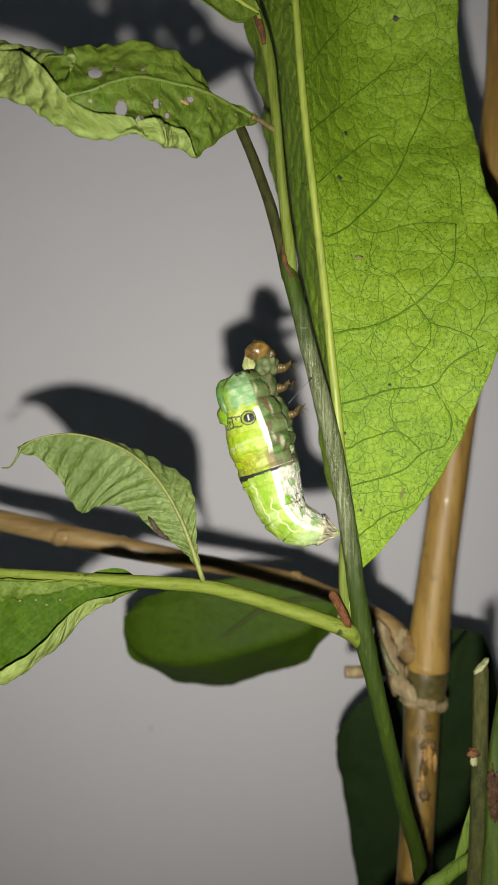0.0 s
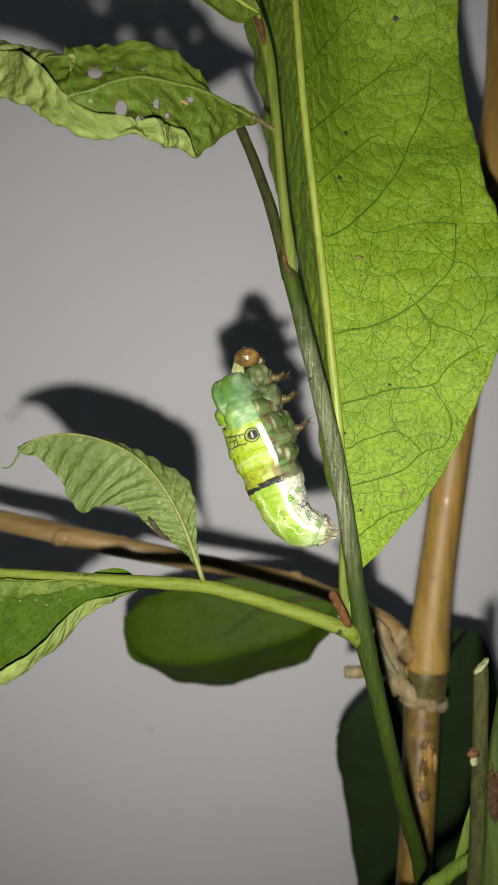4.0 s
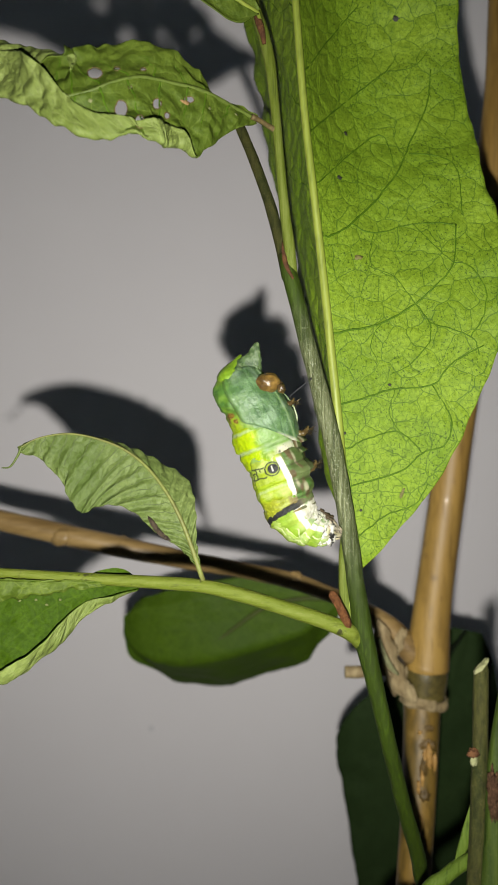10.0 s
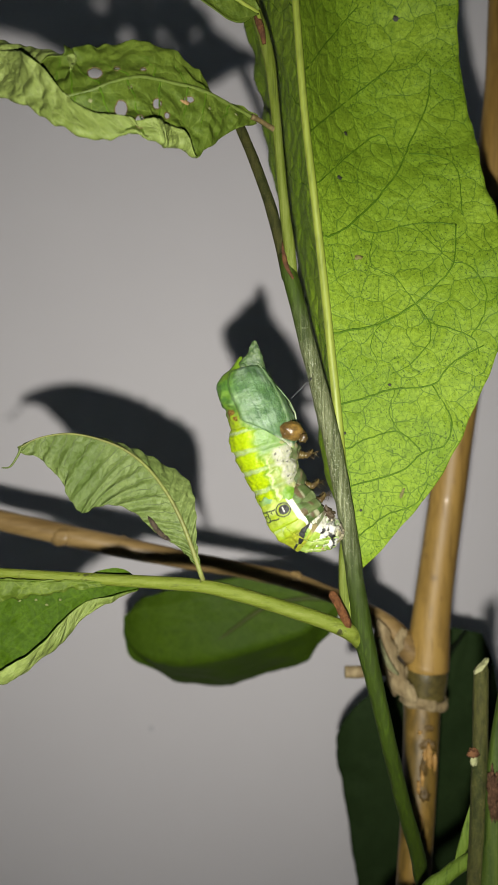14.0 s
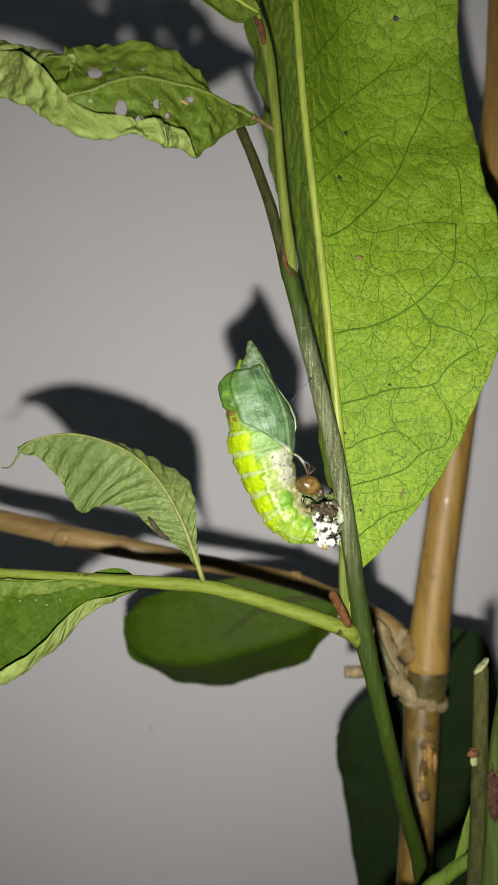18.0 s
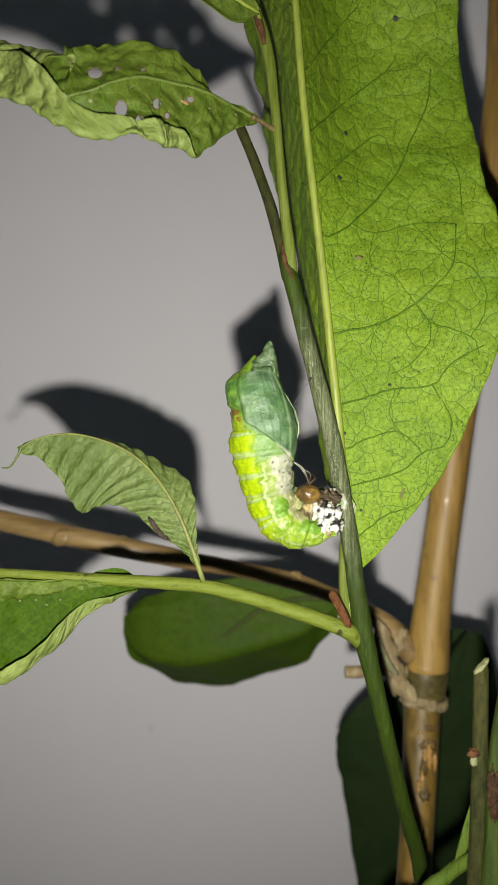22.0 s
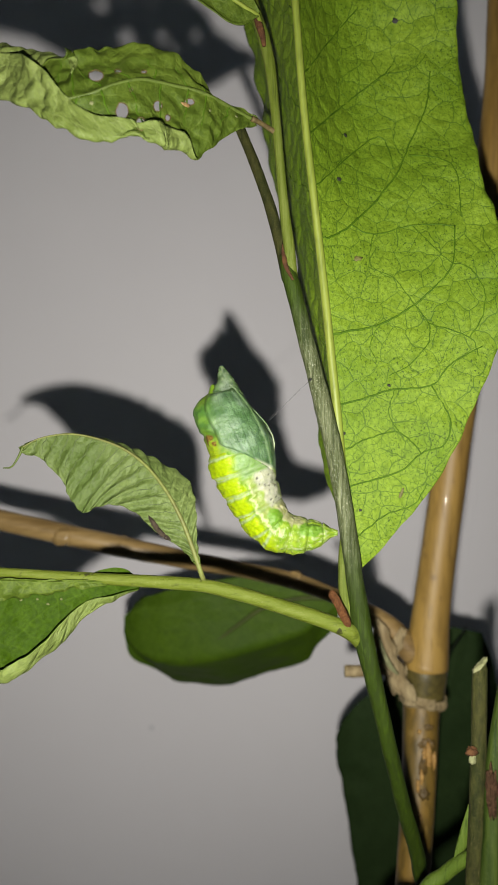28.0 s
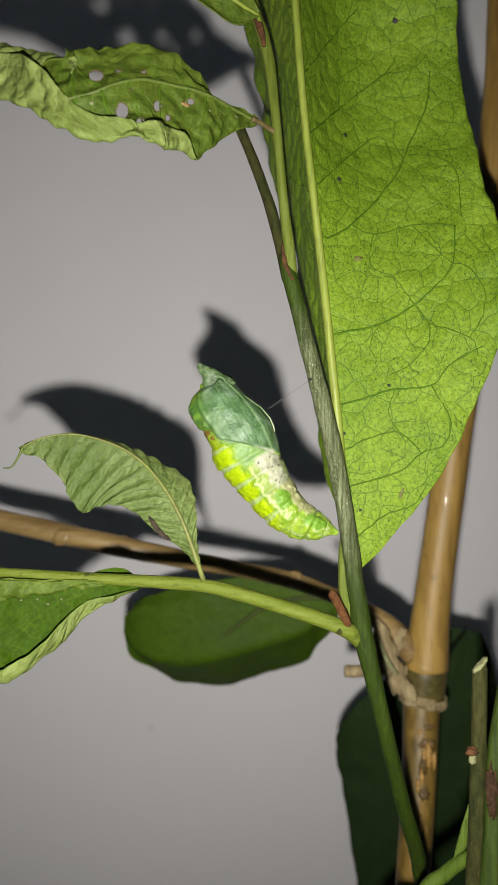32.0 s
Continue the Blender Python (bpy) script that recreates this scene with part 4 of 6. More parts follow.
def pupa_colour(s, deg, side):
    """The abdomen's colours by place: s from the tail, deg from the back, side left or right."""
    d = deg + 12 * nz(s / 12, deg / 30, 7 + side)
    c = blend((0.100, 0.180, 0.008), 0.5 + 1.1 * nz(s / 14, deg / 22, side * 3.0), (0.165, 0.235, 0.020))
    # pale veins and clouds of the lower rings
    c = blend(c, smoothstep(0.12, 0.4, nz(s / 9, deg / 14, side * 5.0)) * (1 - smoothstep(100, 130, s)) * 0.75, (0.25, 0.30, 0.14))
    web = abs(nz(s / 13, deg / 15, 11 + side)) + 0.4 * abs(nz(s / 5, deg / 6, 3))
    c = blend(c, (1 - smoothstep(0.03, 0.09, web)) * (1 - smoothstep(120, 150, s)) * 0.7, (0.31, 0.34, 0.20))
    # beige belt beside the yellow plates
    c = blend(c, smoothstep(100, 135, s) * (1 - smoothstep(196, 206, s)) * smoothstep(76, 88, d) * 0.8, blend((0.20, 0.225, 0.075), 0.5 + 1.2 * nz(s / 8, deg / 9, 8), (0.13, 0.19, 0.03)))
    c = blend(c, smoothstep(196, 208, s) * smoothstep(74, 86, d), blend((0.095, 0.175, 0.035), 0.5 + nz(s / 9, deg / 9, 1), (0.12, 0.19, 0.07)))
    c = blend(c, smoothstep(86, 118, s + 30 * (1 - smoothstep(20, 60, d))) * (1 - smoothstep(68, 78, d)), blend(YELLOW, 0.35 + 0.9 * nz(s / 6, deg / 8, 2), (0.165, 0.240, 0.003)))
    j = min(abs(s - x + 2 * nz(deg / 13, x)) for x in JOINTS)
    c = blend(c, (1 - smoothstep(0.8, 4.2, j)) * (0.65 if d < 76 else 0.35) * smoothstep(70, 110, s), MEMBRANE)
    # whitish belly field with black specks
    w = smoothstep(132, 146, s) * (1 - smoothstep(202, 210, s)) * smoothstep(101, 111, d + 0.25 * (s - 165)) * (1 - smoothstep(146, 162, d))
    c = blend(c, w * 0.95, blend((0.31, 0.31, 0.24), 0.5 + nz(s / 7, deg / 9, 4), (0.22, 0.23, 0.16)))
    if w > 0.5 and nz(s / 4.5, deg / 6.0, 21) > 0.40:
        c = blend(c, 0.85, (0.05, 0.05, 0.04))
    w = smoothstep(48, 66, s) * (1 - smoothstep(132, 146, s)) * smoothstep(112, 124, d) * (1 - smoothstep(158, 172, d))
    c = blend(c, w * 0.85, blend((0.29, 0.275, 0.17), 0.5 + 1.2 * nz(s / 9, deg / 9, 14), (0.20, 0.20, 0.08)))
    # two rounded green fields of the false legs
    for at, mid, a, b in ((120, 106, 20, 21), (46, 108, 23, 26)):
        r = math.hypot((s - at) / a, (d - mid) / b)
        c = blend(c, 1 - smoothstep(0.82, 1.05, r), blend((0.072, 0.155, 0.010), 0.5 + nz(s / 6, deg / 7, 5), (0.11, 0.20, 0.025)))
    # pale zigzag line along the side
    line = abs(d - 84 - 9 * nz(s / 9, 76, side) - 5 * nz(s / 4, 9, side))
    c = blend(c, (1 - smoothstep(1.5, 4.2, line)) * (1 - smoothstep(188, 200, s)) * smoothstep(84, 104, s) * 0.8, (0.30, 0.34, 0.16))
    return blend(c, smoothstep(152, 170, d) * 0.6, GREY)


def thorax_colour(s, deg, side):
    """Leaf green back that pales and turns teal down the flanks, a yellow saddle and a brown spot."""
    d = deg + 8 * nz(s / 16, deg / 30, 7 + side)
    c = blend(LEAFY, smoothstep(286, 300, s) * 0.5 + 0.2 + 0.8 * nz(s / 14, deg / 18, 6), (0.040, 0.098, 0.020))
    c = blend(c, smoothstep(0.1, 0.45, nz(s / 14, deg / 18, 26)) * 0.5, (0.115, 0.20, 0.03))
    c = blend(c, smoothstep(40, 74, d), blend(TEAL, 0.35 + 1.2 * nz(s / 22, deg / 24, 9), (0.15, 0.215, 0.12)))
    c = blend(c, (1 - smoothstep(264, 286, s + 7 * nz(deg / 9, 4))) * (1 - smoothstep(46, 66, d)), blend((0.175, 0.245, 0.004), 0.5 + nz(s / 7, deg / 9), (0.15, 0.20, 0.012)))
    # green flank that shows below the wing case
    c = blend(c, (1 - smoothstep(-4, 6, s - 236 - 48 * math.cos(radians(deg)))) * smoothstep(50, 64, d), blend((0.085, 0.170, 0.016), 0.5 + 1.3 * nz(s / 10, deg / 12, 33), (0.19, 0.255, 0.06)))
    for at, mid, a, b in ((280, 34, 7, 14), (269, 44, 5, 8), (272, 24, 4, 7)):
        r = math.hypot((s - at) / a, (d - mid) / b) + 0.5 * nz(s / 4, deg / 6, 5 + side)
        c = blend(c, 1 - smoothstep(0.65, 1.0, r), blend((0.060, 0.024, 0.008), 0.4 + 1.5 * nz(s / 2, deg / 4, 2), (0.17, 0.12, 0.02)))
    return blend(c, smoothstep(334, 350, s) * (1 - smoothstep(30, 70, d)) * 0.6, (0.11, 0.18, 0.006))


def rib_lines(s, d):
    """How near a place lies to one of the wing's long veins, 0 to 1."""
    best = 0.0
    for e, lean in ((72, 0.30), (90, 0.20), (106, 0.10), (122, 0.02)):
        best = max(best, 1 - smoothstep(0.5, 2.2, abs(d - e + (s - 285) * lean - 3 * nz(s / 18, e))))
    return best


def wing_colour(s, deg, side):
    d = deg + 6 * nz(s / 16, deg / 30, 7 + side)
    c = blend(TEAL, 0.30 + 1.1 * nz(s / 24, deg / 26, 9), (0.085, 0.145, 0.070))
    c = blend(c, smoothstep(0.0, 0.45, nz(s / 30, deg / 22, 29)) * 0.75, (0.125, 0.185, 0.115))
    c = blend(c, smoothstep(0.1, 0.4, nz(s / 13, deg / 11, 19)) * 0.5, (0.026, 0.062, 0.024))
    c = blend(c, rib_lines(s, deg) * 0.35, (0.024, 0.052, 0.022))
    c = blend(c, smoothstep(0.25, 0.5, nz(s / 5, deg / 9, 17)) * 0.2, (0.17, 0.22, 0.15))
    # the edge towards the back has the back's own colour, then a pale ridge
    c = blend(c, 1 - smoothstep(56, 102, deg + 10 * nz(s / 14, 5)), thorax_colour(s, deg, side))
    for e in (141, 151, 162):
        c = blend(c, (1 - smoothstep(0.8, 2.4, abs(deg - e))) * 0.35, (0.15, 0.19, 0.10))
    tipward = s - (234 + 48 * math.cos(radians(deg)))
    c = blend(c, (1 - smoothstep(3, 9, tipward)) * 0.85, (0.19, 0.27, 0.035))
    return blend(c, (1 - smoothstep(4, 13, tipward)) * smoothstep(106, 116, d) * (1 - smoothstep(140, 152, d)), (0.30, 0.30, 0.24))


def abdomen_girth(s, a, d, side, e):
    j = min(abs(s - x) for x in JOINTS)
    r = girth(s, a) - 8 * (1 - smoothstep(0, 14, e)) - 2.6 * (1 - smoothstep(0.5, 6, j))
    r += 1.9 * nz(s / 11, d / 16, 4 if side > 0 else 9) + 1.0 * nz(s / 4.5, d / 8, 2) + 0.7 * nz(s / 10, math.cos(a) * 3, math.sin(a) * 3)
    # a soft keel along the flank, and the swellings of the false legs
    r += 2.0 * (1 - smoothstep(3, 12, abs(d - 82 - 6 * nz(s / 9, 3)))) * smoothstep(40, 80, s) * (1 - smoothstep(190, 205, s))
    for at, mid, p, q in ((120, 106, 20, 21), (46, 108, 23, 26)):
        r += 3.2 * (1 - smoothstep(0.2, 1.0, math.hypot((s - at) / p, (d - mid) / q)))
    return r


def thorax_girth(s, a, d, side, e):
    r = girth(s, a) - 4 * (1 - smoothstep(0, 5, e)) - 1.5 * smoothstep(50, 70, d) - 13 * smoothstep(84, 140, d) - 6 * (1 - smoothstep(250, 284, s)) * (1 - smoothstep(50, 80, d))
    r += 1.8 * nz(s / 16, d / 22, 3 if side > 0 else 8) + 0.6 * nz(s / 5, d / 8, 5)
    r -= 3.0 * (1 - smoothstep(1, 7, abs(s - 288 - 4 * nz(d / 20, 2)))) * (1 - smoothstep(40, 62, d))
    return r + 2.2 * (1 - smoothstep(4, 16, math.hypot(s - 312, (d - 20) / 1.4)))


def wing_girth(s, a, d, side, e):
    r = girth(s, a) + 3.2 * smoothstep(48, 66, d - 0.24 * (300 - s)) - 2.2 * (1 - smoothstep(0, 4, e)) + 0.8
    r += 1.5 * (1 - smoothstep(2, 6, abs(d - 60 - 0.22 * (300 - s)))) + 1.6 * (1 - smoothstep(3, 8, abs(d - 146))) - 0.4 * rib_lines(s, d)
    return r + 1.6 * nz(s / 20, d / 26, 3 if side > 0 else 8) + 0.45 * nz(s / 5, d / 8, 5)


def belt(s0, s1, mid, radius, colour, a0=0.0, a1=360.0, ds=2.0, da=3.0, thick=0.0, slant=0.0, ragged=0.0, skew=0.0):
    """A belt of the body from s0 to s1 in its own space: z to the head, x to the back, y to the left flank."""
    full = a1 - a0 > 359
    n, k = max(4, int((s1 - s0) / ds)), max(8, int((a1 - a0) / da))
    m = k if full else k + 1
    verts, cols, faces = [], [], []
    for i in range(n + 1):
        for j in range(m):
            deg = a0 + (a1 - a0) * j / k
            a = radians(deg)
            start = s0 + slant * math.cos(a)
            end = s1 + ragged * (nz(math.cos(a) * 4, math.sin(a) * 4, 2.0) + 0.2 * nz(math.cos(a) * 11, math.sin(a) * 11, 5.0))
            s = start + (end - start) * i / n
            fold = deg % 360
            d, side = (fold, 1) if fold <= 180 else (360 - fold, -1)
            if skew:
                d += skew * (300 - s) * (1 - (d - a0) / 128 if side > 0 else 1 - (d - 52) / 128)
                a = radians(d * side)
            r = radius(s, a, d, side, min(s - start, end - s))
            if not full:
                r -= (1.8 if a0 in (-50, 132) else 0.4) * (1 - smoothstep(0, 9, min(deg - a0, a1 - deg)))
            verts.append((r * math.cos(a) * 1e-4, r * math.sin(a) * 1e-4, (s - mid) * 1e-4))
            cols.append(colour(s, d, side))
    for i in range(n):
        for j in range(k):
            j2 = (j + 1) % m
            faces.append((i * m + j, i * m + j2, (i + 1) * m + j2, (i + 1) * m + j))
    if thick:
        o = len(verts)
        for x, y, z in verts[:o]:
            q = 1 - thick * 1e-4 / math.hypot(x, y)
            verts.append((x * q, y * q, z))
        cols += cols[:o]
        faces += [tuple(x + o for x in f[::-1]) for f in faces]
        for j in range(k):
            j2 = (j + 1) % m
            faces.append((j2, j, j + o, j2 + o))
            faces.append((n * m + j, n * m + j2, n * m + j2 + o, n * m + j + o))
        if not full:
            for i in range(n):
                faces.append((i * m, (i + 1) * m, (i + 1) * m + o, i * m + o))
                faces.append(((i + 1) * m + k, i * m + k, i * m + k + o, (i + 1) * m + k + o))
    else:
        for i in (0, n):
            c = len(verts)
            verts.append((0, 0, verts[i * m][2]))
            cols.append(cols[i * m])
            faces += [((i * m + (j + 1) % m), i * m + j, c) if i == 0 else (i * m + j, i * m + (j + 1) % m, c) for j in range(k)]
    return verts, faces, cols


pupa = thing("pupa", TAIL, "soft new green and yellow butterfly pupa tied to the stem", "pupa")
PIECES = []                      # (object, middle s)
v, f, c = belt(0, 26, 12, lambda s, a, d, side, e: girth(s, a) * (1 + 0.1 * nz(s / 6, d / 30, side)), pupa_colour)
PIECES.append((part("cremaster", v, f, PUPA_MAT, pupa, "pointed green tail end", col=c, local=True), 12))
for s0, s1 in zip(JOINTS, JOINTS[1:]):
    v, f, c = belt(s0 - 12, s1 + 12, (s0 + s1) / 2, abdomen_girth, pupa_colour, ds=1.5, da=2.4)
    PIECES.append((part("abdomen_segment", v, f, PUPA_MAT, pupa, "yellow-green abdomen ring", col=c, local=True), (s0 + s1) / 2))
v, f, c = belt(220, 356, 275, thorax_girth, thorax_colour, ds=1.7, da=2.2, slant=30.0)
thorax = part("thorax", v, f, PUPA_MAT, pupa, "green humped thorax with a brown spot", col=c, local=True)
WINGS = []
for a0, a1 in ((52.0, 180.0), (180.0, 308.0)):
    v, f, c = belt(234, 352, 275, wing_girth, wing_colour, a0, a1, 1.5, 1.5, 3.0, 48.0, skew=0.24)
    WINGS.append(part("wing_case", v, f, PUPA_MAT, pupa, "teal-green wing case folded round the body", col=c, local=True))


def flat_col(verts, c, spread=0.25):
    return [blend(c, spread * 2 * abs(nz(v[0] * 2500, v[1] * 2500, v[2] * 2500)), [x * 0.5 for x in c]) for v in verts]


# the antennae along the wing cases
for side, wing_case in zip((1, -1), WINGS):
    v, f = tube([Vector((-36e-4, side * 22e-4, 50e-4)), Vector((-50e-4, side * 20e-4, 26e-4)), Vector((-62e-4, side * 16e-4, 2e-4)), Vector((-67e-4, side * 12e-4, -20e-4)), Vector((-66e-4, side * 10e-4, -36e-4)), Vector((-62e-4, side * 9e-4, -47e-4))], [1.0e-4, 1.2e-4, 1.3e-4, 1.5e-4, 1.7e-4, 0.7e-4], 8)
    part("antenna", v, f, PUPA_MAT, wing_case, "pale ridged antenna", col=[blend((0.06, 0.10, 0.045), smoothstep(-10e-4, -30e-4, q[2]), (0.20, 0.24, 0.15)) for q in v], local=True)

# the head with its two pointed horns; space as the body's, origin at the neck
def horn_mesh(side):
    """A flattened, dented, pointed horn."""
    g = glide([(-12, 10 * side, -6, 23), (-12, 12 * side, 8, 20), (-10, 15 * side, 20, 16), (-7, 17 * side, 31, 11.5), (-2, 19 * side, 41, 8.0), (1, 20 * side, 48, 5.2), (2, 20.5 * side, 54, 1.8)], 36)
    verts, faces = [], []
    for i, (x, y, z, r) in enumerate(g):
        for k in range(24):
            a = 2 * math.pi * k / 24
            q = r * (1 + 0.24 * nz(math.cos(a) * 1.6, math.sin(a) * 1.6 + side * 4, z / 13) + 0.14 * nz(math.cos(a) * 4, math.sin(a) * 4, z / 6))
            verts.append(((x + q * 1.25 * math.cos(a)) * 1e-4, (y + q * (0.60 + 0.3 * smoothstep(20, 50, z)) * math.sin(a)) * 1e-4, z * 1e-4))
    for i in range(len(g) - 1):
        for k in range(24):
            faces.append((i * 24 + k, i * 24 + (k + 1) % 24, (i + 1) * 24 + (k + 1) % 24, (i + 1) * 24 + k))
    faces.append(tuple((len(g) - 1) * 24 + k for k in range(24)))
    return verts, faces


def head_col(verts):
    return [blend(blend((0.020, 0.042, 0.014), 0.5 + 1.3 * nz(x[0] * 1200, x[1] * 1200, x[2] * 1200), (0.060, 0.095, 0.038)), smoothstep(0.15, 0.4, nz(x[0] * 3500, x[1] * 3500, x[2] * 1500)) * 0.6, (0.12, 0.15, 0.085)) for x in verts]


hv, hf = lump((-6e-4, 0, -2e-4), 27e-4, 31e-4, 20e-4, 18, 0.3, 2.0)
head = part("head", hv, hf, PUPA_MAT, pupa, "grey-green head", col=head_col(hv), local=True)
for side in (-1, 1):
    v, f = horn_mesh(side)
    part("horn", v, f, PUPA_MAT, head, "pointed wrinkled grey-green horn", col=head_col(v), local=True)
    v, f = joined(lump((-17e-4, 25e-4 * side, 7e-4), 7e-4, 4e-4, 8e-4, 12, 0.05, 1), tube([Vector((-17 + 10 * math.cos(q * 0.45), 22 * side, 7 + 11 * math.sin(q * 0.45))) * 1e-4 for q in range(15)], [1.6e-4] * 15, 8))
    part("eye", v, f, PUPA_MAT, head, "ringed eye bulge", col=head_col(v), local=True)
g = glide([(-8, 0, -40, 24), (-3, 0, -26, 30), (3, 0, -12, 28), (8, 0, 0, 22), (12, 0, 9, 15), (15, 0, 16, 8.5), (17, 0, 22, 2)], 28)
v, f = tube([Vector(r[:3]) * 1e-4 for r in g], [r[3] * 1e-4 for r in g], 20, 0.35, 3.0)
part("crest", v, f, PUPA_MAT, head, "yellow-green pointed crest", col=flat_col(v, (0.112, 0.195, 0.012)), local=True)

# larval skin: belts along the body, each in four plates
skin = thing("shed_skin", TAIL, "wrinkled larval skin with white stripes and black marks, sliding off", "larval skin")
CHALK = (0.37, 0.37, 0.33)


def scribble(s, d, seed):
    """Broken black squiggles, 0 to 1."""
    line = 1 - smoothstep(0.05, 0.11, abs(nz(s / 16, d / 20, seed) + 0.25 * nz(s / 5, d / 7, seed + 3)))
    return line * smoothstep(-0.10, 0.06, nz(s / 26, d / 22, seed + 7))


def belly_paper(s, d, side):
    """Slack white skin under the tail with black squiggles."""
    c = blend((0.36, 0.36, 0.31), 0.4 + 1.2 * nz(s / 8, d / 9, side), (0.23, 0.23, 0.17))
    c = blend(c, smoothstep(0.1, 0.3, nz(s / 20, d / 18, 44)) * 0.8, (0.10, 0.17, 0.05))
    return blend(c, scribble(s, d, 8 + side) * smoothstep(108, 122, d) * (1 - smoothstep(135, 160, s)), BLACK)


def belly_tone(s, d):
    """The swollen, half clear olive belly skin over the legs."""
    c = blend((0.030, 0.050, 0.012), 0.5 + 1.4 * nz(s / 24, d / 26, 3), (0.070, 0.092, 0.034))
    c = blend(c, smoothstep(0.0, 0.4, nz(s / 20, d / 16, 13)) * 0.7, (0.045, 0.105, 0.022))
    c = blend(c, smoothstep(0.15, 0.5, nz(s / 34, d / 9, 31)) * 0.75, (0.22, 0.21, 0.14))
    c = blend(c, smoothstep(0.12, 0.35, nz(s / 22, d / 10, 41)) * 0.8, (0.060, 0.036, 0.020))
    # creases between the swellings darkened: shade put into the colour
    return blend(c, (1 - smoothstep(0.05, 0.3, abs(math.sin(math.pi * (s - 206) / 32)))) * 0.55, (0.022, 0.022, 0.010))


def zigzag(s, d, at, seed):
    x = s / 11
    return 1 - smoothstep(0.8, 2.4, abs(d - at - 5 * abs((x % 2) - 1) - 5 * nz(s / 13, seed) - 2 * nz(s / 4, seed)))


def skin_colour(s, d, side, banded=False):
    edge = s - 12 * math.sin(radians(min(d, 96))) + 3 * nz(d / 15, 1) + 1.2 * nz(d / 5, 4)
    if edge < (168 if banded else 173):
        c = blend((0.108, 0.186, 0.012), 0.5 + 1.2 * nz(s / 19, d / 26, side), (0.180, 0.252, 0.036))
        c = blend(c, smoothstep(105, 150, s) * (1 - smoothstep(30, 58, d)) * 0.9, (0.170, 0.258, 0.004))
        c = blend(c, smoothstep(0.0, 0.4, nz(s / 24, d / 30, 4 + side)) * 0.55, (0.22, 0.285, 0.10))
        c = blend(c, (1 - smoothstep(34, 92, s + 14 * nz(d / 20, 6))) * 0.75, (0.25, 0.315, 0.17))
        c = blend(c, (1 - smoothstep(0.5, 2.5, abs(s - 112 - 4 * nz(d / 16, 2)))) * 0.35 * (1 - smoothstep(80, 90, d)), (0.27, 0.32, 0.17))
        c = blend(c, zigzag(s, d, 48, 3) * smoothstep(92, 98, s) * (1 - smoothstep(160, 168, s)) * 0.85, (0.34, 0.37, 0.20))
        c = blend(c, zigzag(s, d, 70, 9) * smoothstep(62, 70, s) * (1 - smoothstep(132, 140, s)) * 0.8, (0.34, 0.37, 0.22))
        c = blend(c, smoothstep(100, 107, d + 3 * nz(s / 7, 8)), belly_paper(s, d, side))
        c = blend(c, stripe(d, 94 + (s - 80) * 0.04 + 3 * nz(s / 22, 3), 7.0) * smoothstep(28, 44, s), CHALK)
        c = blend(c, (1 - smoothstep(26, 40, s + 6 * nz(d / 12, 6))) * 0.85, blend((0.30, 0.28, 0.20), 0.5 + nz(s / 6, d / 12), (0.14, 0.10, 0.06)))
        return blend(c, (1 - smoothstep(26, 52, s)) * scribble(s, d, 12) * smoothstep(40, 70, d), BLACK)
    if banded and edge < 178 and d < 112:
        return blend(BLACK, smoothstep(98, 112, d) * 0.6, (0.10, 0.09, 0.06))
    if d > 106:
        return blend(belly_tone(s, d), (1 - smoothstep(178, 190, edge)) * 0.5, (0.10, 0.085, 0.06))
    if s < 254:
        c = blend((0.185, 0.240, 0.006), 0.6 + nz(s / 12, d / 18, side), (0.135, 0.20, 0.010))
        c = blend(c, (1 - smoothstep(196, 218, edge + 10 * nz(d / 12, 2))) * 0.75, blend((0.125, 0.130, 0.010), smoothstep(0.15, 0.35, nz(s / 4, d / 5, 6)), (0.20, 0.22, 0.02)))
        c = blend(c, (1 - smoothstep(1.0, 4.0, abs(edge - 226))) * 0.7, (0.23, 0.285, 0.12))
        c = blend(c, smoothstep(0.1, 0.4, nz(s / 17, d / 25, 15 + side)) * 0.5, (0.25, 0.29, 0.10))
    elif s < 296 + 6 * nz(d / 14, 61):
        c = eye_mark(s, d, side)
    else:
        c = blend((0.115, 0.180, 0.020), 0.5 + 1.2 * nz(s / 14, d / 20, 51), (0.085, 0.165, 0.030))
        c = blend(c, smoothstep(44, 66, d + 8 * nz(s / 9, 3)) * 0.9, blend((0.17, 0.235, 0.125), 0.5 + 1.4 * nz(s / 12, d / 14, 52), (0.085, 0.165, 0.075)))
        r = math.hypot((s - 303) / 5, (d - 22) / 12) + 0.5 * nz(s / 3, d / 5, 53)
        c = blend(c, 1 - smoothstep(0.5, 1.0, r), (0.12, 0.06, 0.012))
    c = blend(c, smoothstep(98, 106, d), belly_tone(s, d))
    c = blend(c, smoothstep(88, 93, d) * (1 - smoothstep(204, 222, s)) * 0.8, (0.10, 0.072, 0.036))
    return blend(c, stripe(d, 101 - (s - 240) * 0.08 + 2 * nz(s / 12, 5), 5.6) * smoothstep(206, 220, s) * (1 - smoothstep(286, 293, s)), CHALK)


def stripe(d, at, wide):
    return 1 - smoothstep(wide * 0.72, wide, abs(d - at))


